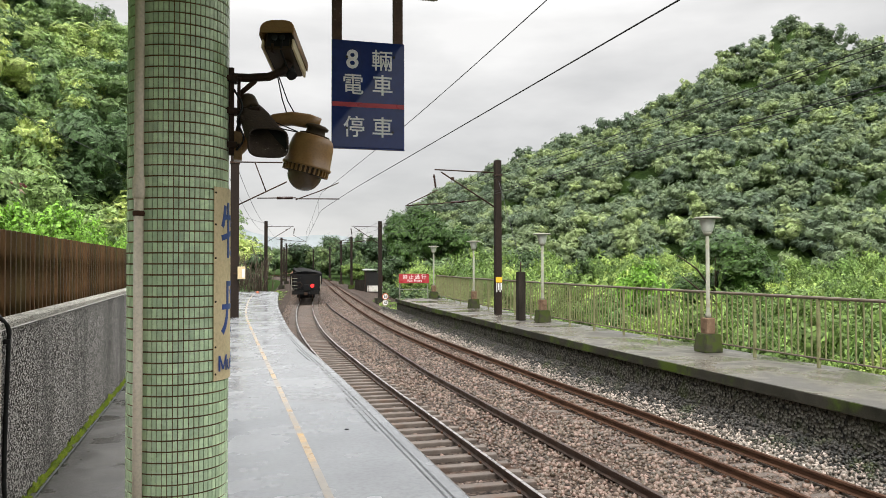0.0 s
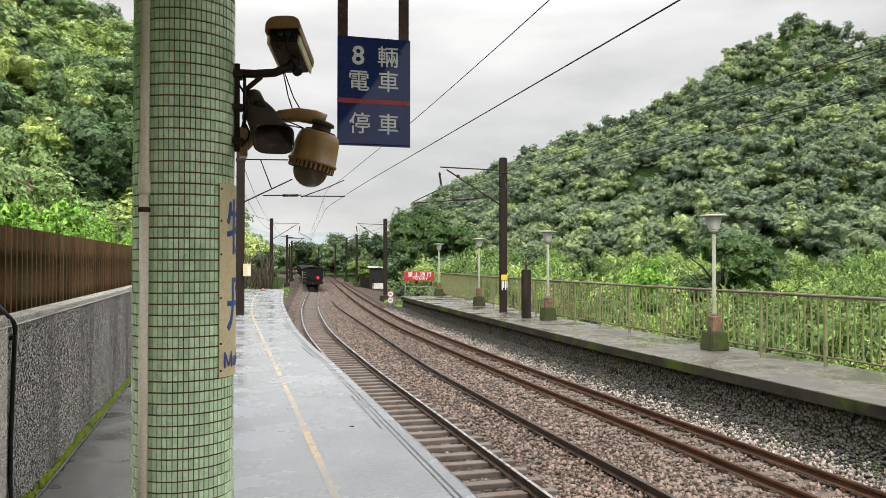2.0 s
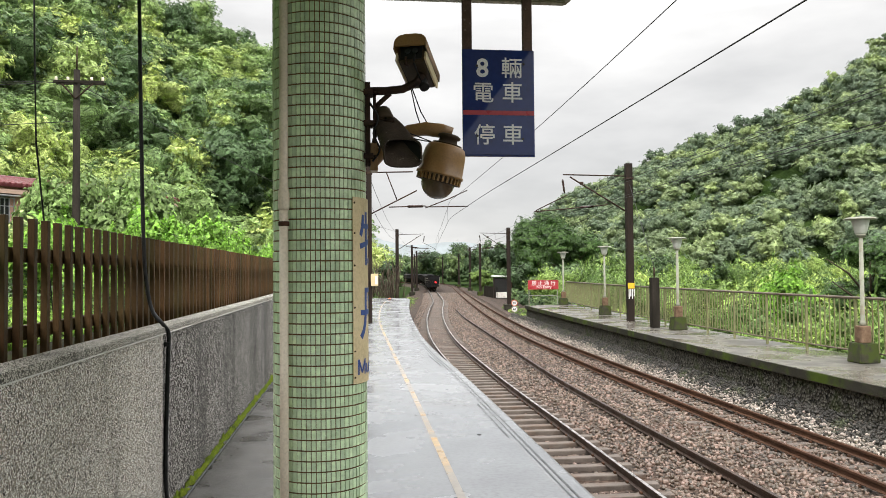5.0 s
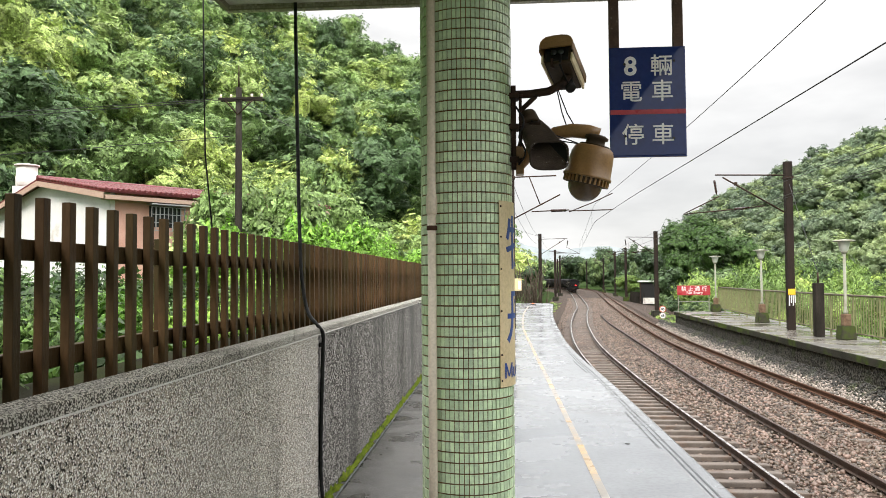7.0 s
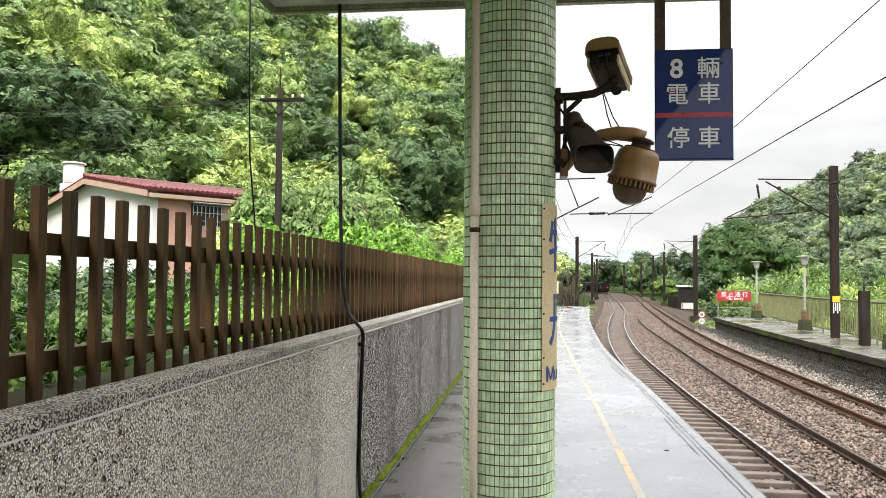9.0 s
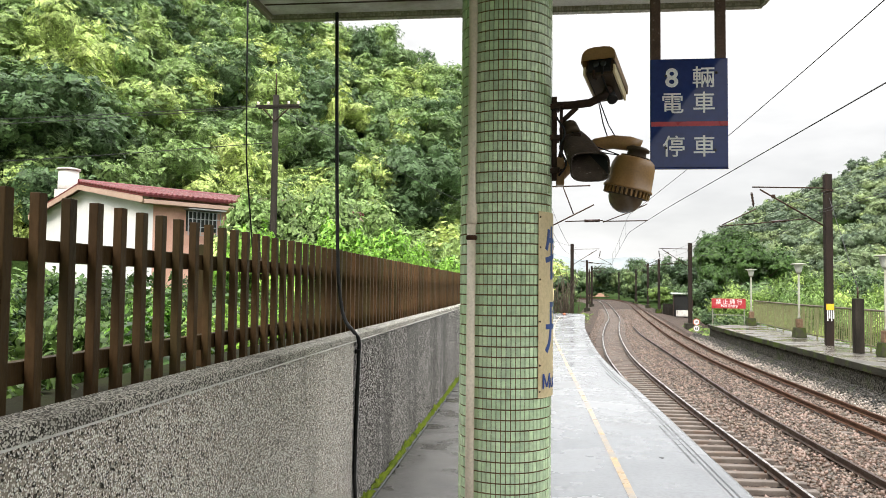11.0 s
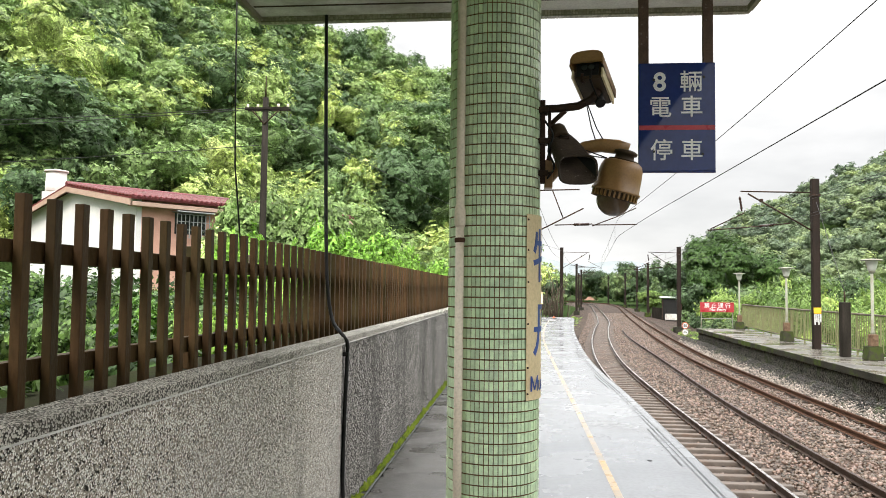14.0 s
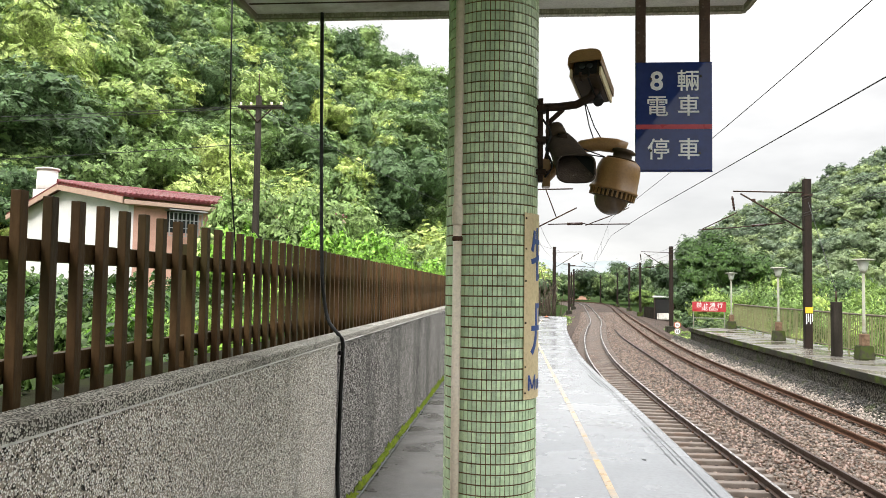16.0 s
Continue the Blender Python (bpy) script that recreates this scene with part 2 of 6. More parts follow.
M_PLATWALL = material("mossy_black_masonry", (0.018, 0.017, 0.014), (0.055, 0.05, 0.04), 3.5, 0.7, 0.95, 1.0, 22, space="World", stain=(0.04, 0.055, 0.014), stain_scale=1.6, bump_dist=0.05, pebble=16, chips=(0.10, 0.095, 0.08))
M_EDGE = material("mossy_platform_edge", (0.016, 0.016, 0.011), (0.05, 0.046, 0.036), 2.6, 0.6, 0.85, 0.8, 40, space="World", stain=(0.055, 0.085, 0.008), stain_scale=1.1, stain_range=(0.5, 0.62))
M_MOSSY = material("mossy_concrete", (0.03, 0.031, 0.02), (0.065, 0.062, 0.042), 4.0, 0.7, 0.9, 0.7, 40, space="World", stain=(0.05, 0.072, 0.012), stain_scale=5.0, stain_range=(0.42, 0.56))
M_MOSS = material("bright_moss", (0.10, 0.15, 0.012), (0.20, 0.25, 0.02), 9, 0.9, None, 0.9, 70, space="World", stain=(0.05, 0.07, 0.015), stain_scale=4)
M_BALLAST = material("ballast_bed", (0.06, 0.052, 0.045), (0.11, 0.098, 0.085), 3.0, 0.8, None, 1.0, 14, space="World", stain=(0.13, 0.075, 0.05), stain_scale=0.5, bump_dist=0.06, pebble=17)
M_STONE = material("rust_tinted_ballast", (0.086, 0.057, 0.041), (0.20, 0.15, 0.114), 0.7, 0.3, 0.5, 0.3, 40, island=0.66, space="World", stain=(0.12, 0.082, 0.06), stain_scale=0.35)
M_STONE_GREY = material("grey_ballast", (0.16, 0.135, 0.112), (0.34, 0.30, 0.255), 0.7, 0.34, 0.55, 0.3, 40, island=0.9, space="World")
M_STONE_DARK = material("sooty_wet_ballast", (0.018, 0.017, 0.015), (0.06, 0.056, 0.048), 0.9, 0.4, 0.65, 0.3, 40, island=0.8, space="World", stain=(0.04, 0.055, 0.015), stain_scale=1.2)
M_RAIL_TOP = material("worn_rail", (0.034, 0.02, 0.014), (0.07, 0.042, 0.03), 3, 0.35, 0.6, 0.2, 60, metal=0.5, space="World")
M_RAIL_RUST = material("rusted_rail", (0.062, 0.031, 0.019), (0.105, 0.054, 0.033), 2, 0.7, 0.9, 0.4, 70, metal=0.2, space="World")
M_RAIL_SHINE = material("polished_rail_head", (0.42, 0.405, 0.39), (0.55, 0.53, 0.51), 5, 0.22, 0.34, 0.05, 60, metal=0.9, space="World")
M_SLEEPER = material("concrete_sleeper", (0.095, 0.079, 0.068), (0.172, 0.145, 0.127), 3, 0.6, 0.8, 0.4, 50, space="World", stain=(0.12, 0.078, 0.056), stain_scale=2)
M_SLAT = material("brown_fence_slat", (0.044, 0.025, 0.010), (0.102, 0.058, 0.023), 2.5, 0.5, 0.7, 0.3, 60, each=0.25, space="World", stretch=(1, 1, 0.3), stain=(0.05, 0.045, 0.016), stain_scale=2)
M_LEDGE = material("dark_ledge", (0.018, 0.018, 0.012), (0.04, 0.037, 0.026), 2.5, 0.85, 0.95, 0.6, 50, space="World", spec=0.1, stain=(0.035, 0.045, 0.015), stain_scale=1.5)
M_RAILING = material("olive_green_railing", (0.17, 0.175, 0.085), (0.25, 0.25, 0.13), 4, 0.5, 0.7, 0.2, 60, space="World", stain=(0.14, 0.10, 0.05), stain_scale=2.5, stain_range=(0.56, 0.7))
M_RAILING_TOP = material("stained_handrail", (0.09, 0.065, 0.042), (0.16, 0.125, 0.09), 3, 0.4, 0.6, 0.2, 60, space="World", stain=(0.07, 0.045, 0.03), stain_scale=2)
M_PEDESTAL = material("corroded_pedestal", (0.13, 0.078, 0.048), (0.25, 0.17, 0.115), 7, 0.7, 0.9, 0.5, 60, space="World", stain=(0.07, 0.04, 0.025), stain_scale=5)
M_LAMP = material("grey_green_lamp_post", (0.25, 0.26, 0.21), (0.33, 0.33, 0.27), 4, 0.5, 0.7, 0.1, 60, stain=(0.17, 0.11, 0.05), stain_scale=3)
M_SHADE = material("frosted_lamp_glass", (0.62, 0.66, 0.62), (0.70, 0.73, 0.68), 5, 0.35, 0.5, 0.02, 60)
M_SOFFIT = material("stained_white_soffit", (0.68, 0.665, 0.63), (0.78, 0.765, 0.73), 1.4, 0.8, None, 0.2, 50, space="World", stain=(0.28, 0.25, 0.20), stain_scale=0.9)
M_FASCIA = material("mosaic_fascia", (0.20, 0.19, 0.13), (0.30, 0.29, 0.20), 6, 0.5, 0.7, 0.3, 60, space="World")
M_MOSAIC = material("small_mosaic_tile", (0.30, 0.28, 0.20), (0.46, 0.44, 0.33), 6, 0.3, 0.5, 0.1, 60, island=0.3, space="World")
M_GROUND = material("grassy_ground", (0.016, 0.032, 0.008), (0.034, 0.058, 0.014), 0.6, 0.95, None, 1.0, 1.6, bump_dist=0.4, spec=0.1, space="World", stain=(0.035, 0.06, 0.015), stain_scale=0.1)
# bed colour darkened to put shade into the gaps between loose stones
M_SIDING = material("gravel_verge", (0.024, 0.017, 0.013), (0.05, 0.037, 0.03), 0.8, 0.9, None, 0.8, 12, space="World", stain=(0.10, 0.06, 0.042), stain_scale=0.25, pebble=15)
M_ROOF = material("red_roof_tile", (0.11, 0.019, 0.023), (0.17, 0.034, 0.037), 2, 0.4, 0.6, 0.2, 30, each=0.2, space="World")
M_GABLE = material("white_render", (0.80, 0.79, 0.78), (0.86, 0.85, 0.84), 1.0, 0.8, None, 0.15, 30, space="World", stain=(0.52, 0.47, 0.42), stain_scale=0.6, stain_range=(0.6, 0.75))
M_BRICK = material("salmon_brick", (0.58, 0.33, 0.25), (0.68, 0.42, 0.33), 2, 0.8, None, 0.4, 30, each=0.18, space="World")
M_MORTAR = material("pink_mortar", (0.46, 0.32, 0.25), (0.52, 0.37, 0.30), 3, 0.9, None, 0.3, 40, space="World")
M_GLASS = material("dark_window_glass", (0.03, 0.035, 0.035), (0.05, 0.055, 0.055), 2, 0.08, 0.12, 0.0, 30)
M_STEEL = material("galvanised_steel", (0.38, 0.39, 0.40), (0.48, 0.49, 0.50), 4, 0.35, 0.5, 0.05, 60, metal=0.7)
M_WOOD_POLE = material("weathered_utility_pole", (0.02, 0.018, 0.015), (0.045, 0.039, 0.033), 3, 0.9, None, 0.3, 40, space="World", stretch=(1, 1, 0.2), spec=0.1)
M_WAGON = material("sooty_black_wagon", (0.004, 0.0045, 0.005), (0.010, 0.0105, 0.011), 1.2, 0.6, 0.85, 0.3, 30, stain=(0.018, 0.013, 0.010), stain_scale=1.2)
M_COAL = material("coal_load", (0.005, 0.005, 0.005), (0.012, 0.012, 0.012), 3, 0.8, 0.95, 1.0, 12)
M_WIRE = material("dark_overhead_wire", (0.03, 0.03, 0.032), (0.05, 0.05, 0.052), 3, 0.5, None, 0.0, 30)
M_INSUL = material("brown_porcelain", (0.022, 0.010, 0.008), (0.04, 0.018, 0.014), 5, 0.2, None, 0.0, 30)
M_BARK = material("tree_bark", (0.05, 0.038, 0.026), (0.10, 0.08, 0.06), 4, 0.9, None, 0.7, 30, space="World", stretch=(1, 1, 0.3))
M_YBOX = material("yellow_notice", (0.72, 0.45, 0.03), (0.80, 0.52, 0.05), 3, 0.5, None, 0.0, 30)
M_ORANGE = material("orange_plastic", (0.42, 0.11, 0.05), (0.5, 0.15, 0.07), 3, 0.5, None, 0.0, 30)
M_BLUE_FAR = material("haze_tinted_hill", (0.46, 0.51, 0.56), (0.52, 0.57, 0.62), 0.004, 1.0, None, 0.0, 0.05, space="World")

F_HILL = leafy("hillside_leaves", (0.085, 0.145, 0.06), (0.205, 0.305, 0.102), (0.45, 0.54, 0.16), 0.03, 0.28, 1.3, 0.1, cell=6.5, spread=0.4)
# mountain leaf colours set paler, bluer and flatter to imitate haze
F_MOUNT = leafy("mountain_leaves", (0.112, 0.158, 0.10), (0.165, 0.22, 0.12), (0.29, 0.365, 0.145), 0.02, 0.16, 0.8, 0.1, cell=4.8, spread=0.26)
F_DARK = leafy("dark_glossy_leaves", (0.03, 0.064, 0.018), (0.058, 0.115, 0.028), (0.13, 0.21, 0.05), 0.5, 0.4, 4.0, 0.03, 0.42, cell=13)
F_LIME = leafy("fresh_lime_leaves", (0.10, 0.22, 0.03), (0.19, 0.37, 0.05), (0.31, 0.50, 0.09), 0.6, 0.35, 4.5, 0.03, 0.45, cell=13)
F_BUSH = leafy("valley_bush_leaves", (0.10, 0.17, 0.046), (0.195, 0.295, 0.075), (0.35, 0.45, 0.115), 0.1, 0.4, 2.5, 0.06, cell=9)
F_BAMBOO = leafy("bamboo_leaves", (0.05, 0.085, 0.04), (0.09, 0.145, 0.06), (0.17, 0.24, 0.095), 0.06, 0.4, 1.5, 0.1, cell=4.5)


# ---- mesh helpers ----
def part(name, bm, mat, parent=None, label=""):
    """One bmesh as one mesh object, under a thing or a part."""
    me = bpy.data.meshes.new(name)
    bm.to_mesh(me)
    bm.free()
    me.materials.append(mat)
    ob = new(name, me)
    ob.parent = parent
    return tagged(ob, label)


def raw(name, verts, faces, mat, parent=None, label=""):
    me = bpy.data.meshes.new(name)
    me.from_pydata([tuple(v) for v in verts], [], faces)
    me.materials.append(mat)
    ob = new(name, me)
    ob.parent = parent
    return tagged(ob, label)


def box(x0, x1, y0, y1, z0, z1, bevel=0.0, bm=None, m=None):
    own = bm is None
    b = bmesh.new()
    bmesh.ops.create_cube(b, size=1)
    for v in b.verts:
        v.co = Vector((x0 + (v.co.x + 0.5) * (x1 - x0), y0 + (v.co.y + 0.5) * (y1 - y0), z0 + (v.co.z + 0.5) * (z1 - z0)))
    if bevel:
        bmesh.ops.bevel(b, geom=b.edges[:], offset=bevel, segments=2, affect="EDGES", profile=0.6)
    if m is not None:
        b.transform(m)
    return b if own else merge(bm, b)


def merge(bm, other):
    me = bpy.data.meshes.new("tmp")
    other.to_mesh(me)
    other.free()
    bm.from_mesh(me)
    bpy.data.meshes.remove(me)
    return bm


def lathe(profile, seg=20, bm=None, m=None, caps=True):
    """A turned form from (radius, height) pairs."""
    b = bmesh.new()
    rings = [[b.verts.new((r * math.cos(2 * math.pi * i / seg), r * math.sin(2 * math.pi * i / seg), z)) for i in range(seg)] for r, z in profile]
    for a, c in zip(rings, rings[1:]):
        for i in range(seg):
            b.faces.new((a[i], a[(i + 1) % seg], c[(i + 1) % seg], c[i])).smooth = True
    if caps:
        b.faces.new(rings[0][::-1])
        b.faces.new(rings[-1])
    if m is not None:
        b.transform(m)
    return b if bm is None else merge(bm, b)


def tube(points, r, seg=8, bm=None, r_end=None):
    """A round bar along points, tapering to r_end."""
    b = bmesh.new()
    pts = [Vector(p) for p in points]
    rings = []
    for i, p in enumerate(pts):
        d = (pts[min(i + 1, len(pts) - 1)] - pts[max(i - 1, 0)]).normalized()
        side = d.cross(Vector((0, 0, 1)) if abs(d.z) < 0.9 else Vector((1, 0, 0))).normalized()
        up = side.cross(d)
        rad = r if r_end is None else r + (r_end - r) * i / max(1, len(pts) - 1)
        rings.append([b.verts.new(p + (side * math.cos(2 * math.pi * k / seg) + up * math.sin(2 * math.pi * k / seg)) * rad) for k in range(seg)])
    for a, c in zip(rings, rings[1:]):
        for i in range(seg):
            b.faces.new((a[i], a[(i + 1) % seg], c[(i + 1) % seg], c[i])).smooth = True
    b.faces.new(rings[0][::-1])
    b.faces.new(rings[-1])
    bmesh.ops.recalc_face_normals(b, faces=b.faces[:])
    return b if bm is None else merge(bm, b)


def empty(name, m, label, category, group="", kind=""):
    ob = new(name)
    ob.empty_display_size = 0.1
    ob.matrix_world = m
    return tagged(ob, label, category, group, kind)


def text_mesh(words, size, bold=0.0, depth=0.002):
    """Words as a solid mesh in the xy plane, centred on the origin."""
    cu = bpy.data.curves.new("letters", "FONT")
    cu.body, cu.size, cu.extrude, cu.offset = words, size, depth, bold
    cu.align_x, cu.align_y = "CENTER", "CENTER"
    cu.resolution_u = 3
    ob = bpy.data.objects.new("letters", cu)
    scene.collection.objects.link(ob)
    me = bpy.data.meshes.new_from_object(ob.evaluated_get(bpy.context.evaluated_depsgraph_get()))
    bpy.data.objects.remove(ob)
    b = bmesh.new()
    b.from_mesh(me)
    bpy.data.meshes.remove(me)
    xs, ys = [v.co.x for v in b.verts], [v.co.y for v in b.verts]
    if xs:
        b.transform(Matrix.Translation((-(min(xs) + max(xs)) / 2, -(min(ys) + max(ys)) / 2, 0)))
    return b


def smooth_line(ctrl, step):
    """Catmull-Rom through the control points, resampled at even steps."""
    p = np.array(ctrl, float)
    q = np.vstack([2 * p[0] - p[1], p, 2 * p[-1] - p[-2]])
    out = []
    for i in range(1, len(q) - 2):
        u = np.linspace(0, 1, 40, endpoint=False)[:, None]
        a, b, c, d = q[i - 1], q[i], q[i + 1], q[i + 2]
        out.append(0.5 * (2 * b + (c - a) * u + (2 * a - 5 * b + 4 * c - d) * u**2 + (3 * b - a - 3 * c + d) * u**3))
    out = np.vstack(out + [p[-1:]])
    s = np.concatenate([[0], np.cumsum(np.linalg.norm(np.diff(out, axis=0), axis=1))])
    t = np.arange(0, s[-1], step)
    return np.stack([np.interp(t, s, out[:, k]) for k in range(p.shape[1])], 1)


def normals2(line):
    d = np.gradient(line, axis=0)
    d /= np.linalg.norm(d, axis=1)[:, None]
    return np.stack([d[:, 1], -d[:, 0]], 1)


def sweep(line, profile, z=0.0, closed=True):
    """Verts and faces of a section (offset to the right, height) drawn along a plan line."""
    nrm, k = normals2(line), len(profile)
    verts = [(x + nx * o, y + ny * o, z + h) for (x, y), (nx, ny) in zip(line, nrm) for o, h in profile]
    faces = []
    for i in range(len(line) - 1):
        for j in range(k if closed else k - 1):
            a, b = i * k + j, i * k + (j + 1) % k
            faces.append((a, b, b + k, a + k))
    if closed:
        faces += [tuple(range(k))[::-1], tuple(range((len(line) - 1) * k, len(line) * k))]
    return verts, faces


# ---- plan of the line ----
L_LINE = [(3.8, -40), (3.8, -15), (3.8, 0), (3.8, 15), (3.84, 25), (4.2, 37.4), (5.38, 52.5), (7.1, 68.5), (9.4, 89), (13.7, 141), (16.5, 180), (17.0, 203), (13.6, 224), (4, 241), (-15, 252), (-45, 258), (-120, 262), (-300, 264)]
R_LINE = [(8.4, -40), (8.4, -15), (8.4, 0), (8.4, 15), (8.46, 25), (8.85, 39), (9.85, 53), (10.9, 65), (13.5, 92), (17.6, 132), (20.7, 162), (22.6, 192), (22.0, 215), (16.5, 235), (5, 249), (-15, 258), (-45, 264), (-120, 268), (-300, 270)]
RAIL_Z = -1.1
l_line, r_line = smooth_line(L_LINE, 0.6), smooth_line(R_LINE, 0.6)


def x_on(line, y):
    near = line[line[:, 1] < 190]
    return float(np.interp(y, near[:, 1], near[:, 0]))


def smooth01(u):
    u = np.clip(u, 0, 1)
    return u * u * (3 - 2 * u)


RIDGE_RIGHT = [(262, -60, 46), (262, 70, 43), (245, 165, 46), (199, 234, 91), (187, 250, 83), (176, 265, 60), (143, 308, 57), (117, 358, 28), (92, 412, 13), (80, 520, 6)]
RIDGE_LEFT = [(-20, 168, 36), (-42, 166, 55), (-78, 150, 76), (-112, 110, 88), (-125, 40, 90), (-125, -90, 80)]


def ridge(x, y, crest, width, power):
    best = np.full(np.shape(x), -1e9)
    for (ax, ay, ah), (bx, by, bh) in zip(crest, crest[1:]):
        dx, dy = bx - ax, by - ay
        u = np.clip(((x - ax) * dx + (y - ay) * dy) / (dx * dx + dy * dy), 0, 1)
        d = np.hypot(x - ax - u * dx, y - ay - u * dy)
        h = ah + (bh - ah) * u
        best = np.maximum(best, h * (1 - np.clip(d / (width + 0 * h), 0, 1) ** power))
    return best


def terrain(x, y):
    """Height of the land: valley floor, the steep wooded hill on one side, the mountain across the river."""
    x, y = np.asarray(x, float), np.asarray(y, float)
    base = -1.75 - 1.6 * smooth01((x - 13) / 12) * smooth01((150 - y) / 60)
    left = ridge(x, y, RIDGE_LEFT, 92, 1.05) * smooth01((4 - x) / 21) * smooth01((-x - 0.11 * y + 30) / 20)
    right = ridge(x, y, RIDGE_RIGHT, 150, 0.8) * np.where(y > 60, smooth01((x / np.maximum(y, 60) - 0.14) / 0.16), 1)
    bumps = 2.2 * np.sin(x * 0.075 + 1.3) * np.sin(y * 0.062) + 1.3 * np.sin(x * 0.16 + y * 0.11)
    far = np.maximum(left, right)
    track = np.minimum(np.abs(x - np.interp(y, l_line[:430, 1], l_line[:430, 0]) - 2.5), 400)
    return base + np.maximum(far + bumps * smooth01(far / 12), 0) * smooth01((track - 9) / 12)


# ---- ground ----
xs = np.concatenate([np.linspace(-900, -160, 14), np.linspace(-150, 300, 112), np.linspace(320, 1200, 14)])
ys = np.concatenate([np.linspace(-700, -130, 10), np.linspace(-110, 480, 118), np.linspace(500, 1800, 16)])
gx, gy = np.meshgrid(xs, ys)
gz = terrain(gx, gy)
nx_, ny_ = len(xs), len(ys)
ground = raw("ground", np.stack([gx, gy, gz], -1).reshape(-1, 3), [(j * nx_ + i, j * nx_ + i + 1, (j + 1) * nx_ + i + 1, (j + 1) * nx_ + i) for j in range(ny_ - 1) for i in range(nx_ - 1)], M_GROUND)
tagged(ground, "green valley floor rising into wooded hillsides", "ground", kind="structure")
for f in ground.data.polygons:
    f.use_smooth = True

# distant hills closing the valley, haze put into their pale blue colour
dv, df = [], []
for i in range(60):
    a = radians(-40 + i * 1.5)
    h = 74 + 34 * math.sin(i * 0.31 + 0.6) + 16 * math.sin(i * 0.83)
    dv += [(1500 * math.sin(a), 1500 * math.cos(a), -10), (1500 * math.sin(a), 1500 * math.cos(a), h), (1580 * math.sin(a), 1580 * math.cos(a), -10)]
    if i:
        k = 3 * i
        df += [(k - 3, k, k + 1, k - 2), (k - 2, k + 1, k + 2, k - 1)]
tagged(raw("backdrop", dv, df, M_BLUE_FAR), "distant hills in a pale blue that stands in for haze", "hills", kind="structure")

# ---- ballast bed ----
bed_line = smooth_line([((a[0] + b[0]) / 2, (a[1] + b[1]) / 2) for a, b in zip(L_LINE, R_LINE)], 1.5)
bv, bf = sweep(bed_line, [(-7.5, -1.9), (-4.6, -1.5), (-3.9, -1.335), (-0.4, -1.33), (0, -1.30), (0.4, -1.31), (3.2, -1.315), (3.35, -1.18), (4.6, -1.62), (8.5, -1.9)], closed=False)
bed = raw("ballast_bed", bv, bf, M_SIDING)
tagged(bed, "brown stone ballast bed under the railway tracks", "ballast", kind="structure")

# ---- platforms ----
edge_l = smooth_line([(2.25, -30), (2.25, 12), (2.16, 20), (2.24, 27), (2.8, 40), (3.45, 50), (4.1, 59), (4.15, 61.5), (3.7, 63)], 0.5)
edge_r = smooth_line([(9.82, -30), (9.82, 0), (9.82, 14), (9.88, 22), (10.17, 31.7), (10.5, 41), (10.92, 49.7)], 0.5)


def slab(name, line, x_back, z_top, z_bottom, mat, side):
    """A platform between a straight back and a curved edge."""
    n = len(line)
    v = [(x, y, z_top) for x, y in line] + [(x_back if np.isscalar(x_back) else x_back(y), y, z_top) for x, y in line]
    v += [(x, y, z_bottom) for x, y, _ in v]
    f = []
    for i in range(n - 1):
        f += [(i, i + 1, n + i + 1, n + i), (2 * n + i, 3 * n + i, 3 * n + i + 1, 2 * n + i + 1), (i, 2 * n + i, 2 * n + i + 1, i + 1), (n + i, n + i + 1, 3 * n + i + 1, 3 * n + i)]
    f += [(0, n, 3 * n, 2 * n), (n - 1, 3 * n - 1, 4 * n - 1, 2 * n - 1)]
    ob = raw(name, v, f, mat)
    b = bmesh.new()
    b.from_mesh(ob.data)
    bmesh.ops.recalc_face_normals(b, faces=b.faces[:])
    b.to_mesh(ob.data)
    b.free()
    return ob


plat_l = slab("platform", edge_l, -1.9, 0.0, -1.7, M_CONC, 1)
tagged(plat_l, "wet concrete railway platform beside the wall", "platform", kind="structure")
# painted floor, a few millimetres proud of the concrete
pv = [(x - 0.02, y, 0.005) for x, y in edge_l] + [(min(0.14, x - 0.3), y, 0.005) for x, y in edge_l]
n_ = len(edge_l)
tagged(raw("floor_paint", pv, [(i, i + 1, n_ + i + 1, n_ + i) for i in range(n_ - 1)], M_PAINTED, plat_l), "wet pale grey painted strip")
for off, w in ((0.16, 0.02), (0.22, 0.016), (0.30, 0.022)):
    v, f = sweep(edge_l[20:-4], [(-off, 0.0085), (-off + w, 0.0085)], closed=False)
    keep = [q for k, q in enumerate(f) if off < 0.3 or (k // 5) % 3 == 0]
    tagged(raw("edge_groove", v, keep, M_TACTILE, plat_l), "dark groove along the platform edge")
yl = smooth_line([(1.02, 2), (1.02, 14), (1.0, 24), (1.05, 34), (1.5, 46), (2.2, 57)], 0.5)
v, f = sweep(yl, [(-0.04, 0.009), (0.04, 0.009)], closed=False)
tagged(raw("waiting_line", v, f, M_YELLOW, plat_l), "worn yellow waiting line")

plat_r = slab("platform_far", edge_r, lambda y: 12.75 + 1.35 * smooth01((y - 24) / 28), -0.1, -0.32, M_PLATR, 1)
tagged(plat_r, "wet dark concrete platform across the tracks", "platform", kind="structure")
v, f = sweep(edge_r, [(0.10, -0.3), (0.06, -1.9), (3.1, -1.9), (3.0, -0.3)])
tagged(raw("retaining_wall", v, f, M_PLATWALL, plat_r), "black mossy masonry under the platform edge")
v, f = sweep(edge_r, [(-0.03, -0.108), (-0.03, -0.30), (0.12, -0.30), (0.12, -0.108)])
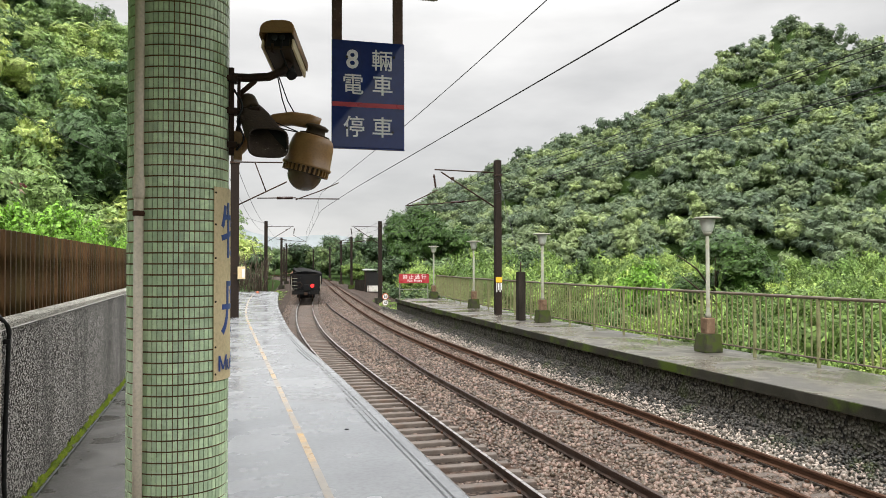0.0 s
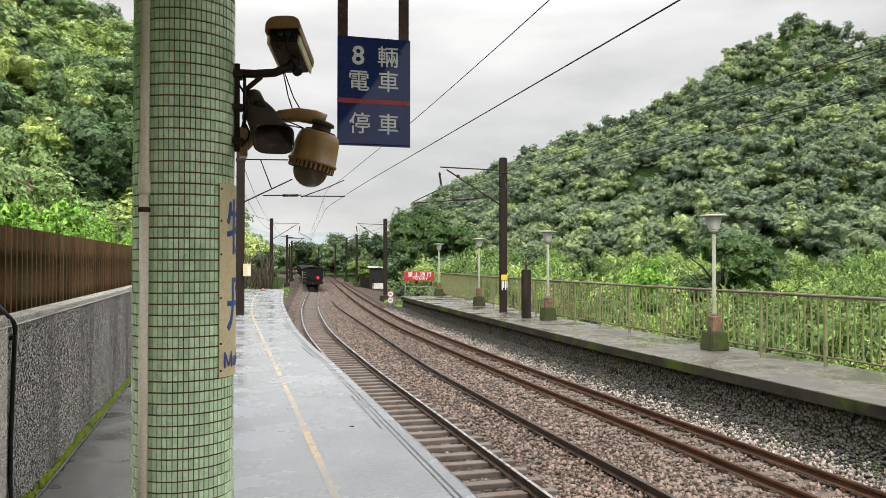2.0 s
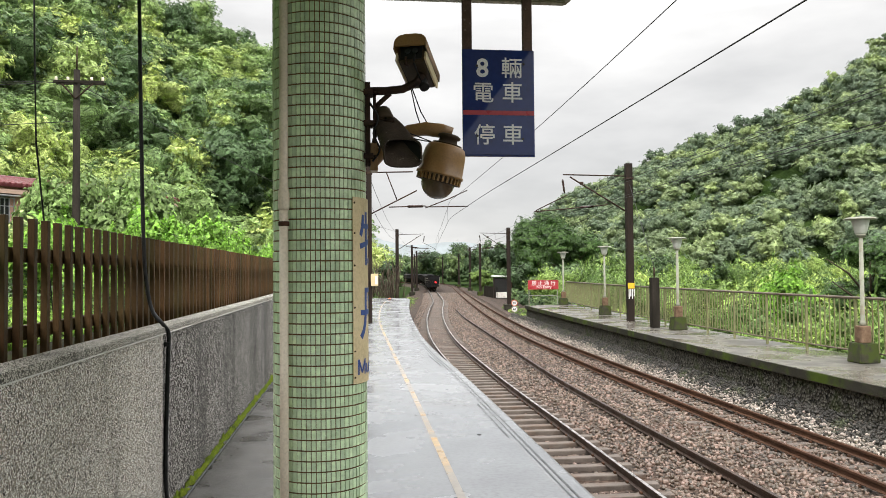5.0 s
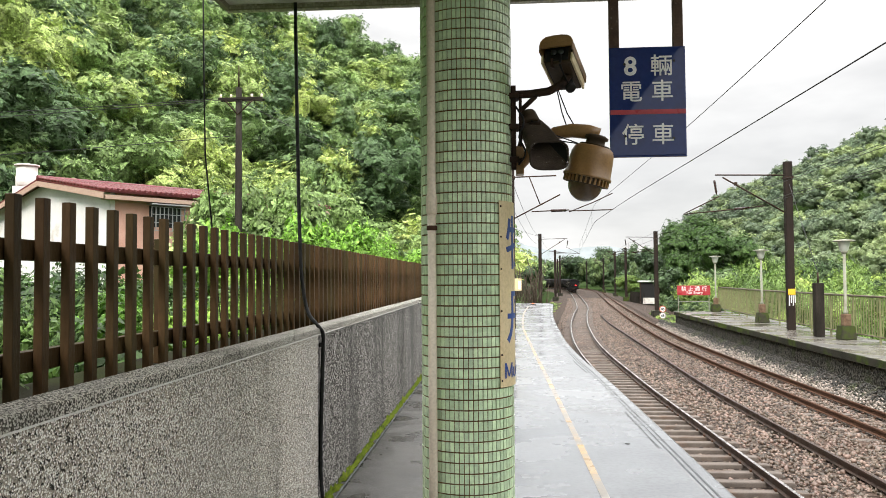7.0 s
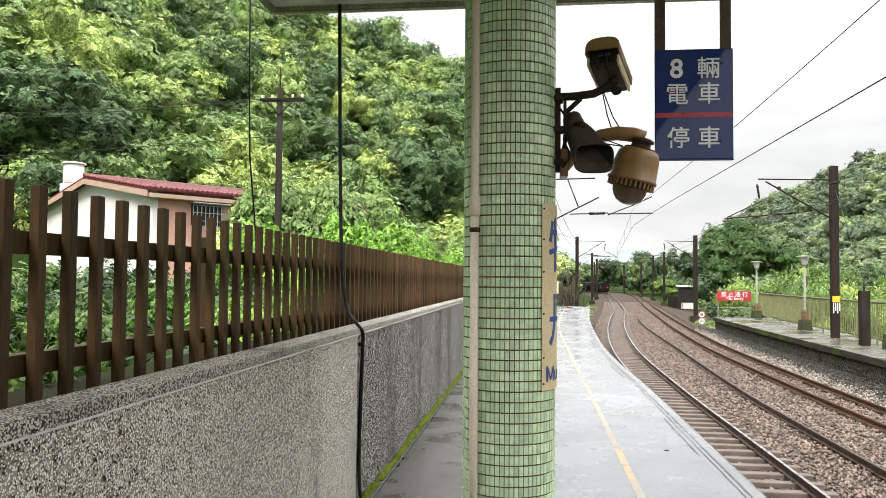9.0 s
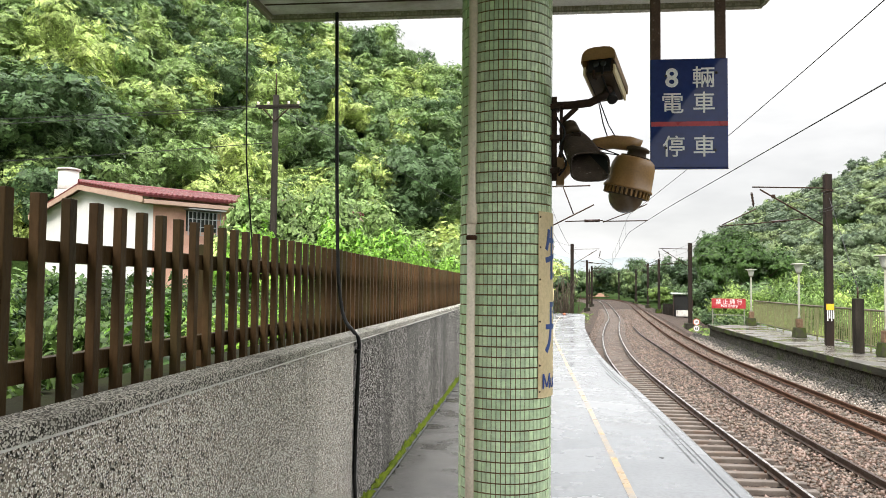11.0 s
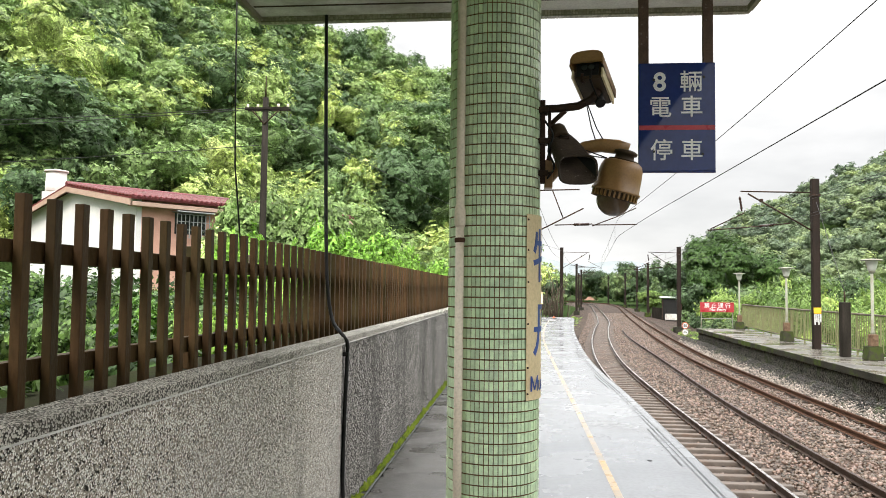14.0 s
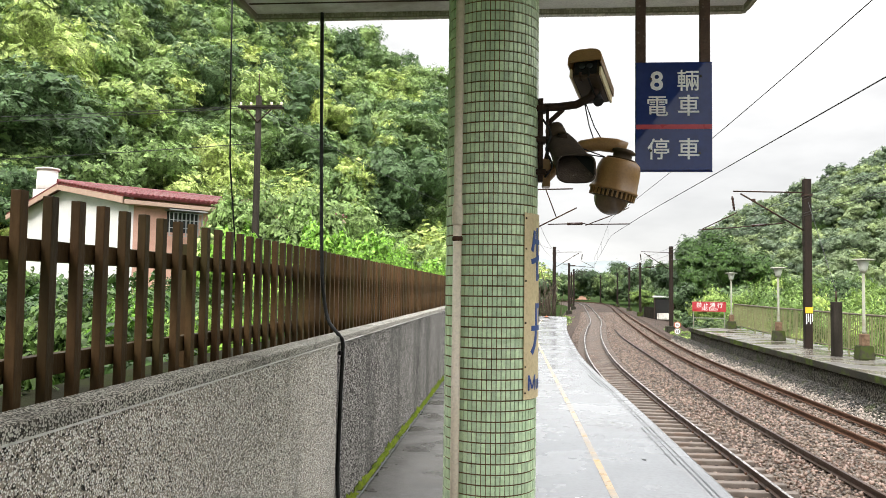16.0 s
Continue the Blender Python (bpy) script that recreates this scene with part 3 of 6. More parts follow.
tagged(raw("edge_kerb", v, f, M_EDGE, plat_r), "moss-stained concrete edge")

# ---- boundary wall ----
wall = empty("wall_left", Matrix(), "pebbledash concrete boundary wall with a worn coping", "wall", kind="structure")
part("wall_body", box(-1.838, -1.65, -14, 7.36, -0.6, 1.58), M_WALL, wall, "dry pale pebbledash under the canopy")
part("wall_body", box(-1.838, -1.65, 7.362, 62, -0.6, 1.58), M_WALL_WET, wall, "rain-darkened pebbledash")
part("coping", box(-1.84, -1.637, -14, 62, 1.582, 1.65, 0.012), M_COPING, wall, "damp worn concrete coping")
# thin pale strip for the mortar joint between wall and coping
part("arris", box(-1.6365, -1.632, -14, 62, 1.586, 1.594), M_SOFFIT, wall, "pale mortar joint line below the coping")
part("ledge", box(-2.35, -1.842, -14, 62, 1.40, 1.592, 0.012), M_LEDGE, wall, "dark ledge behind the coping")
moss = bmesh.new()
rng = random.Random(4)
for i in range(900):
    y = rng.uniform(3, 22)
    h = 0.13 * (0.35 + 0.65 * noise.noise(Vector((y * 1.6, 0, 3))) ** 2 * 3) * rng.uniform(0.4, 1.2)
    x0, w = -1.648 + rng.uniform(0, 0.05), rng.uniform(0.03, 0.07)
    vs = [moss.verts.new(p) for p in ((x0, y - w, 0.002), (x0 + 0.03, y + w, 0.002), (x0 + rng.uniform(-0.004, 0.02), y + w * 0.4, max(0.02, h)), (x0, y - w * 0.5, max(0.015, h * 0.8)))]
    moss.faces.new(vs)
tagged(part("moss", moss, M_MOSS), "bright green moss along the wall foot", "moss", kind="stuff")
part("floor_conduit", tube([(-1.55, y, 0.018) for y in np.arange(3, 40, 1.5)], 0.012, 6), M_TACTILE)
tagged(bpy.data.objects["floor_conduit"], "thin grey conduit along the wall foot", "pipe")

# ---- canopy ----
canopy = empty("canopy", Matrix(), "white stained concrete canopy with a mosaic edge", "canopy", kind="structure")
part("soffit", box(-2.62, 2.12, -16, 7.7, 4.83, 5.1, 0.01), M_SOFFIT, canopy)
part("fascia", box(-2.66, 2.16, 7.702, 7.78, 4.78, 5.3, 0.006), M_FASCIA, canopy, "small grey mosaic tiles")
part("fascia", box(2.122, 2.17, -16, 7.70, 4.78, 5.3, 0.006), M_FASCIA, canopy, "small grey mosaic tiles")
part("fascia", box(-2.67, -2.622, -16, 7.70, 4.78, 5.3, 0.006), M_FASCIA, canopy, "small grey mosaic tiles")

mv, mf = [], []
for k in range(180):
    for x0, x1, y0, y1 in ((-2.655 + k * 0.0266, -2.632 + k * 0.0266, 7.704, 7.738), (-2.655 + k * 0.0266, -2.632 + k * 0.0266, 7.742, 7.776)):
        o = len(mv)
        mv += [(x0, y0, 4.781), (x1, y0, 4.781), (x1, y1, 4.781), (x0, y1, 4.781), (x0, y0, 4.774), (x1, y0, 4.774), (x1, y1, 4.774), (x0, y1, 4.774)]
        mf += [tuple(o + q for q in face) for face in ((4, 7, 6, 5), (0, 4, 5, 1), (1, 5, 6, 2), (2, 6, 7, 3), (3, 7, 4, 0))]
    for z in (4.79, 4.816):
        o, x0, x1 = len(mv), -2.655 + k * 0.0266, -2.632 + k * 0.0266
        mv += [(x0, 7.703, z), (x1, 7.703, z), (x1, 7.703, z + 0.022), (x0, 7.703, z + 0.022), (x0, 7.697, z), (x1, 7.697, z), (x1, 7.697, z + 0.022), (x0, 7.697, z + 0.022)]
        mf += [tuple(o + q for q in face) for face in ((4, 5, 6, 7), (0, 1, 5, 4), (1, 2, 6, 5), (2, 3, 7, 6), (3, 0, 4, 7))]
tagged(raw("mosaic_tiles", mv, mf, M_MOSAIC, canopy), "small pale mosaic tiles along the drip edge", kind="stuff")
# dark strip puts the drip groove's shade into colour; nothing is recessed
part("drip_groove", box(-2.6, 2.1, 7.40, 7.43, 4.826, 4.8295), M_RUST, canopy, "dark strip standing in for the shade of a drip groove")

# ---- tiled column ----
CX, CY, CR = -0.178, 5.29, 0.296
column = empty("column", pose(CX, CY, 0), "round column clad in pale green glazed mosaic tiles", "column", kind="structure")
part("core", lathe([(CR - 0.006, 0), (CR - 0.006, 4.83)], 64), M_GROUT, column)
N_AROUND, ROW = 62, 0.0635
TW, TH = 2 * math.pi * CR / N_AROUND, ROW


def tile_geo(a, z, jitter):
    """Eight points of one slightly raised tile facing outwards at angle a."""
    w, h, d = (TW - 0.0042) / 2, (TH - 0.0066) / 2, CR + jitter
    pts = []
    for rad, s in ((CR - 0.008, 1.0), (d, 0.93)):
        for sx, sz in ((-1, -1), (1, -1), (1, 1), (-1, 1)):
            b = a + sx * w * s / CR
            pts.append((rad * math.cos(b), rad * math.sin(b), z + sz * h * s))
    return pts


TILE_FACES = [(4, 5, 6, 7), (0, 1, 5, 4), (1, 2, 6, 5), (2, 3, 7, 6), (3, 0, 4, 7)]
tile_me = bpy.data.meshes.new("tile")
tile_me.from_pydata(tile_geo(0, 0, 0), [], TILE_FACES)
tile_me.materials.append(M_TILE)
tv, tf, singles = [], [], []
rng = random.Random(11)
for r in range(int(4.8 / ROW)):
    for k in range(N_AROUND):
        a, z = 2 * math.pi * (k + 0.5) / N_AROUND, 0.03 + (r + 0.5) * ROW
        if 2.05 < z < 3.0 and radians(-160) < a - 2 * math.pi < radians(-40) and len(singles) < 300:
            singles.append((a, z))
        else:
            o = len(tv)
            tv += tile_geo(a, z, rng.uniform(-0.0006, 0.0012))
            tf += [tuple(o + q for q in face) for face in TILE_FACES]
tagged(raw("tiles", tv, tf, M_TILE_ROW, column), kind="stuff")
for a, z in singles:
    t = new("tile", tile_me)
    t.parent, t.matrix_basis = column, Matrix.Translation((0, 0, z)) @ Matrix.Rotation(a, 4, "Z") @ Matrix.Translation((rng.uniform(-0.0005, 0.001), 0, 0))

# ---- land cover ----
def lump(level):
    """A rounded lump."""
    b = bmesh.new()
    bmesh.ops.create_icosphere(b, subdivisions=level, radius=1)
    v = np.array([q.co[:] for q in b.verts])
    f = np.array([[q.index for q in face.verts] for face in b.faces])
    b.free()
    return v, f


def crown(seed, leaves, leaf, lobes=6, flat=0.8, droop=0.0, slim=0.7, level=1, clumps=9):
    """A crown of radius about 1: dark inner lumps, and leaves gathered in rounded clumps on uneven lobes."""
    g = np.random.default_rng(seed)

    def directions(n):
        d = g.normal(size=(n, 3))
        return d / np.linalg.norm(d, axis=1)[:, None]

    c = directions(lobes) * g.uniform(0.3, 0.62, (lobes, 1))
    c[:, 2] = c[:, 2] * flat
    rad = g.uniform(0.30, 0.52, lobes)
    V, Fc = [], []
    sv, sf = lump(level)
    for k in range(lobes):
        V.append(c[k] + sv * rad[k] * 0.62 * g.uniform(0.7, 1.2, (len(sv), 1)))
        Fc.append(sf + k * len(sv))
    base = lobes * len(sv)
    of = np.repeat(np.arange(lobes), clumps)
    out = directions(len(of))
    out[:, 2] = np.abs(out[:, 2]) * 0.75 + out[:, 2] * 0.3
    mid = c[of] + out * rad[of][:, None] * g.uniform(0.5, 0.85, (len(of), 1))
    size = rad[of] * g.uniform(0.38, 0.62, len(of))
    which = g.choice(len(of), leaves, p=size**2 / (size**2).sum())
    d = directions(leaves)
    d[:, 2] = np.abs(d[:, 2]) * 0.8 + d[:, 2] * 0.35
    p = mid[which] + d * size[which][:, None] * g.uniform(0.5, 1.12, (leaves, 1)) * (1, 1, 0.8)
    nrm = 0.75 * d + 0.35 * out[which] + directions(leaves) * 0.42 + np.array([0, 0, 0.35])
    nrm /= np.linalg.norm(nrm, axis=1)[:, None]
    u = np.cross(nrm, directions(leaves))
    u /= np.linalg.norm(u, axis=1)[:, None]
    w = np.cross(nrm, u)
    s = leaf * g.uniform(0.6, 1.35, (leaves, 1))
    u[:, 2] -= droop
    blade = np.stack([p - u * s * 0.9 - w * s * slim, p - u * s * 0.6 + w * s * slim, p + u * s - nrm * s * 0.25], 1).reshape(-1, 3)
    V.append(blade)
    Fc.append(base + np.arange(leaves * 3).reshape(-1, 3))
    return np.vstack(V), np.vstack(Fc)


def quads(name, verts, faces, mat, parent=None, tint=0.5):
    me = bpy.data.meshes.new(name)
    me.vertices.add(len(verts))
    me.vertices.foreach_set("co", np.ascontiguousarray(verts, np.float32).ravel())
    me.loops.add(faces.size)
    me.loops.foreach_set("vertex_index", np.ascontiguousarray(faces, np.int32).ravel())
    me.polygons.add(len(faces))
    k = faces.shape[1]
    me.polygons.foreach_set("loop_start", np.arange(0, faces.size, k, dtype=np.int32))
    me.polygons.foreach_set("loop_total", np.full(len(faces), k, np.int32))
    me.update(calc_edges=True)
    me.attributes.new("tint", "FLOAT", "POINT").data.foreach_set("value", np.ascontiguousarray(np.broadcast_to(tint, len(verts)), np.float32))
    me.materials.append(mat)
    ob = new(name, me)
    ob.parent = parent
    return ob


def cover(name, spots, forms, mat, seed, label, category, tall=1.0):
    """Many crowns in one mesh: spots are rows of x, y, z, radius; every crown has a hue of its own."""
    g = np.random.default_rng(seed)
    V, Fc, T, o = [], [], [], 0
    for x, y, z, r in spots:
        v, f = forms[g.integers(len(forms))]
        a = g.uniform(0, 2 * math.pi)
        rot = np.array([[math.cos(a), -math.sin(a), 0], [math.sin(a), math.cos(a), 0], [0, 0, 1]])
        V.append((v @ rot.T) * (r * g.uniform(0.85, 1.15), r * g.uniform(0.85, 1.15), r * tall * g.uniform(0.8, 1.25)) + (x, y, z))
        Fc.append(f + o)
        T.append(np.full(len(v), g.beta(1.2, 1.7)))
        o += len(v)
    ob = quads(name, np.vstack(V), np.vstack(Fc), mat, tint=np.concatenate(T))
    return tagged(ob, label, category, kind="stuff")


def spots_on(g, n, x0, x1, y0, y1, r0, r1, lift, test):
    x, y = g.uniform(x0, x1, n), g.uniform(y0, y1, n)
    z = terrain(x, y)
    ok = test(x, y, z)
    r = g.uniform(r0, r1, n)
    return np.stack([x, y, z + r * (lift + g.uniform(-0.2, 0.4, n)), r], 1)[ok]


g0 = np.random.default_rng(21)
hill_forms = [crown(100 + i, 960, 0.080, 8, clumps=8) for i in range(6)]
mount_forms = [crown(140 + i, 190, 0.14, 5, clumps=6) for i in range(6)]
near_track = lambda x, y: np.abs(x - np.interp(y, l_line[:430, 1], l_line[:430, 0]) - 2.4)
away = lambda x, y, z: terrain(x * 1.06, y * 1.06) > z - 2.5
hill = spots_on(g0, 1350, -120, 6, 50, 180, 2.6, 6.6, 0.42, lambda x, y, z: (z > -1.6) & (y > 50 + 0.3 * x) & (x > -0.80 * y - 4) & (near_track(x, y) > 13) & away(x, y, z))
cover("hillside_woods", hill, hill_forms, F_HILL, 5, "dense bright green subtropical trees covering the steep hill", "woods", 1.05)
mount = spots_on(g0, 7600, 30, 262, 70, 440, 3.0, 5.6, 0.38, lambda x, y, z: (z > 1.5) & (x < 1.22 * y + 10) & (ridge(x, y, RIDGE_RIGHT, 150, 0.8) > 2) & (away(x, y, z) | (ridge(x, y, RIDGE_RIGHT, 14, 0.8) > 5)))
cover("mountain_woods", mount, mount_forms, F_MOUNT, 6, "dark green forest covering the mountain across the valley", "woods", 1.0)


# ---- tracks ----
RAIL_SECTION = [(-0.032, 0.0), (0.032, 0.0), (0.034, -0.035), (0.009, -0.05), (0.009, -0.115), (0.058, -0.132), (0.058, -0.142), (-0.058, -0.142), (-0.058, -0.132), (-0.009, -0.115), (-0.009, -0.05), (-0.034, -0.035)]
sleeper_bm = box(-0.10, 0.10, -1.0, 1.0, -0.10, 0.0, 0.02)
for v in sleeper_bm.verts:
    if abs(v.co.y) < 0.3:
        v.co.z -= 0.03
sleeper_me = bpy.data.meshes.new("sleeper")
sleeper_bm.to_mesh(sleeper_me)
sleeper_bm.free()
sleeper_me.materials.append(M_SLEEPER)
clip_bm = box(-0.04, 0.04, -0.018, 0.018, 0.0, 0.035, 0.008)
clip_me = bpy.data.meshes.new("rail_clip")
clip_bm.to_mesh(clip_me)
clip_bm.free()
clip_me.materials.append(M_RAIL_RUST)


def track(line, label, head, body, sleeper_drop, gauge):
    thing = empty("railway_track", Matrix(), label, "track", "railway tracks")
    nrm = normals2(line)
    for s in (-1, 1):
        side = line + nrm * s * gauge / 2
        v, f = sweep(side, RAIL_SECTION, RAIL_Z)
        r = raw("rail", v, f, body, thing)
        v, f = sweep(side, [(-0.028, 0.0015), (0.028, 0.0015)], RAIL_Z, closed=False)
        raw("running_surface", v, f, head, r, "worn rail head")
    g = random.Random(3)
    for i in range(len(line)):
        if -4 < line[i, 1] < 128:
            ob = new("sleeper", sleeper_me)
            ob.parent = thing
            a = math.atan2(nrm[i, 1], nrm[i, 0])
            z = RAIL_Z - 0.142 - sleeper_drop - 0.065 * float(np.clip((line[i, 1] - 18) / 22, 0, 1))
            ob.matrix_basis = Matrix.Translation((line[i, 0], line[i, 1], z + g.uniform(-0.006, 0.006))) @ Matrix.Rotation(a - math.pi / 2 + g.uniform(-0.012, 0.012), 4, "Z")
            if 6 < line[i, 1] < 30:
                for s in (-1, 1):
                    c = new("rail_clip", clip_me)
                    c.parent = ob
                    c.matrix_basis = Matrix.Translation((0, s * gauge / 2 - 0.068, 0.002))
    return thing


track(l_line, "curving railway track with polished rails on concrete sleepers", M_RAIL_SHINE, M_RAIL_TOP, 0.014, 1.132)
track(r_line, "curving railway track with rust-brown rails half buried in ballast", M_RAIL_RUST, M_RAIL_RUST, 0.05, 1.06)
spare = smooth_line([(6.03, -12), (6.02, 0), (6.0, 13), (6.03, 19), (6.16, 25), (6.87, 38.9), (7.72, 55.3), (8.72, 67.5)], 1.0)
v, f = sweep(spare, RAIL_SECTION, RAIL_Z - 0.02)
tagged(raw("spare_rail", v, f, M_RAIL_TOP), "single dark steel rail lying on the ballast between the tracks", "rail")


# ---- loose ballast stones ----
def stones(name, n, place, mat, seed, size, label):
    g = np.random.default_rng(seed)
    octa = np.array([(1, 0, 0), (-1, 0, 0), (0, 1, 0), (0, -1, 0), (0, 0, 1), (0, 0, -1)], float)
    tri = np.array([(0, 2, 4), (2, 1, 4), (1, 3, 4), (3, 0, 4), (2, 0, 5), (1, 2, 5), (3, 1, 5), (0, 3, 5)])
    p = place(g, n)
    n = len(p)
    v = octa[None] * g.uniform(0.78, 1.15, (n, 6, 1)) * (size * g.uniform(0.55, 1.45, (n, 1, 1))) * g.uniform(0.6, 1.1, (n, 1, 3))
    q = g.normal(size=(n, 4))
    q /= np.linalg.norm(q, axis=1)[:, None]
    w, x, y, z = q.T
    R = np.stack([1 - 2 * (y * y + z * z), 2 * (x * y - z * w), 2 * (x * z + y * w), 2 * (x * y + z * w), 1 - 2 * (x * x + z * z), 2 * (y * z - x * w), 2 * (x * z - y * w), 2 * (y * z + x * w), 1 - 2 * (x * x + y * y)], 1).reshape(n, 3, 3)
    v = np.einsum("nij,nkj->nki", R, v) + p[:, None, :]
    f = (np.arange(n)[:, None, None] * 6 + tri[None]).reshape(-1, 3)
    return tagged(quads(name, v.reshape(-1, 3), f, mat), label, "ballast", kind="stuff")


def bed_height(off):
    return np.interp(off, [-3.9, -0.4, 0, 0.4, 3.0, 3.35], [-1.335, -1.33, -1.30, -1.31, -1.315, -1.18])


def between(g, n):
    s = g.uniform(0, 1, n) ** 2.1
    y = 5.5 + 118 * s
    c = np.interp(y, bed_line[:140, 1], bed_line[:140, 0])
    off = g.uniform(-3.7, 2.95, n)
    z = bed_height(off) + g.uniform(-0.02, 0.03, n)
    xl, xr = np.interp(y, l_line[:300, 1], l_line[:300, 0]), np.interp(y, r_line[:300, 1], r_line[:300, 0])
    x = c + off
    z = z - 0.045 * (np.abs(x - xl) < 1.02)
    free = (np.abs(np.abs(x - xl) - 0.566) > 0.07) & (np.abs(np.abs(x - xr) - 0.53) > 0.07)
    ys = np.mod(np.interp(y, l_line[:300, 1], np.arange(300)), 1.0)
    on_left_sleeper = (np.abs(x - xl) < 1.0) & ((ys < 0.2) | (ys > 0.8)) & (g.uniform(0, 1, n) < np.where(y < 14, 0.75, 0.5))
    ys2 = np.mod(np.interp(y, r_line[:300, 1], np.arange(300)), 1.0)
    on_right_sleeper = (np.abs(x - xr) < 1.0) & ((ys2 < 0.2) | (ys2 > 0.8)) & (g.uniform(0, 1, n) < 0.12)
    ok = free & ~on_left_sleeper & ~on_right_sleeper
    return np.stack([x, y, z], 1)[ok]


def shoulder(g, n):
    y = 6 + 48 * g.uniform(0, 1, n) ** 1.6
    xr, e = np.interp(y, r_line[:300, 1], r_line[:300, 0]), np.interp(y, edge_r[:, 1], edge_r[:, 0])
    u = g.uniform(0, 1, n)
    x = xr + 0.66 + (e + 0.08 - xr - 0.66) * u
    return np.stack([x, y, -1.30 + 0.46 * u**1.2 + g.uniform(-0.025, 0.025, n)], 1)


def low_bank(g, n):
    p = shoulder(g, n)
    return p[p[:, 2] + g.normal(0, 0.05, n) < -1.06]


def high_bank(g, n):
    p = shoulder(g, n)
    return p[p[:, 2] + g.normal(0, 0.04, n) > -1.09]



stones("ballast_stones", 56000, between, M_STONE, 8, 0.053, "reddish brown crushed ballast stones between the rails")
stones("ballast_shoulder", 19000, low_bank, M_STONE_GREY, 9, 0.042, "pale grey ballast stones beside the rusty track")
stones("sooty_bank", 20000, high_bank, M_STONE_DARK, 10, 0.040, "sooty black mossy ballast heaped against the platform")
sh = np.arange(-10, 50, 1.5)
sv_ = []
for y in sh:
    a, b = x_on(r_line, y) + 0.6, float(np.interp(y, edge_r[:, 1], edge_r[:, 0])) + 0.1
    sv_ += [(a + (b - a) * u, y, -1.33 + 0.46 * u**1.2) for u in (0, 0.25, 0.5, 0.75, 1)]
tagged(raw("ballast_bank", sv_, [(5 * i + j, 5 * i + j + 1, 5 * i + j + 6, 5 * i + j + 5) for i in range(len(sh) - 1) for j in range(4)], M_BALLAST), "banked ballast below the far platform", "ballast", kind="structure")

# ---- slatted fence on the wall ----
fence = empty("slatted_fence", Matrix(), "tall brown slatted metal fence on the concrete wall", "fence")
slat_bm = box(-0.021, 0.021, -0.026, 0.026, 0, 0.87, 0.004)
slat_me = bpy.data.meshes.new("slat")
slat_bm.to_mesh(slat_me)
slat_bm.free()
slat_me.materials.append(M_SLAT)
rng = random.Random(7)
for i in range(228):
    s = new("slat", slat_me)
    s.parent = fence
    s.matrix_basis = Matrix.Translation((-1.955, 0.44 + i * 0.2045, 1.594 + rng.uniform(0, 0.006))) @ Matrix.Rotation(rng.uniform(-0.004, 0.004), 4, "X")
for z in (2.24, 1.76):
    part("fence_rail", box(-2.04, -1.984, -12, 46, z - 0.045, z + 0.045, 0.006), M_SLAT, fence)
for i in range(18):
    part("fence_post", box(-2.10, -2.042, -7.355 + i * 3.0675, -7.307 + i * 3.0675, 1.594, 2.36, 0.006), M_SLAT, fence)

# ---- railing on the far platform ----
rail_line = smooth_line([(12.42, -8), (12.38, 6), (12.32, 14), (12.14, 20.5), (12.2, 27), (12.66, 38), (13.3, 45), (13.75, 50)], 0.2)
railing = empty("platform_railing", Matrix(), "pale green metal railing with a rust-stained handrail", "railing")
v, f = sweep(rail_line, [(0.035 * math.cos(a), 0.035 * math.sin(a)) for a in np.linspace(0, 2 * math.pi, 8, endpoint=False)], 1.39)
part_top = raw("handrail", v, f, M_RAILING_TOP, railing, "rust-stained tubular handrail")
v, f = sweep(rail_line, [(0.022 * math.cos(a), 0.022 * math.sin(a)) for a in np.linspace(0, 2 * math.pi, 6, endpoint=False)], 0.10)
raw("bottom_rail", v, f, M_RAILING_TOP, railing)
pk = bpy.data.meshes.new("picket")
b = box(-0.013, 0.013, -0.013, 0.013, 0.10, 1.37)
b.to_mesh(pk)
b.free()
pk.materials.append(M_RAILING)
pp = bpy.data.meshes.new("post")
b = box(-0.03, 0.03, -0.03, 0.03, -0.1, 1.37, 0.004)
b.to_mesh(pp)
b.free()
pp.materials.append(M_RAILING)
rd = np.gradient(rail_line, axis=0)
for i in range(40, len(rail_line)):
    x, y = rail_line[i]
    p = new("post" if i % 10 == 0 else "picket", pp if i % 10 == 0 else pk)
    p.parent = railing
    p.matrix_basis = Matrix.Translation((x, y, 0)) @ Matrix.Rotation(math.atan2(rd[i, 1], rd[i, 0]), 4, "Z")

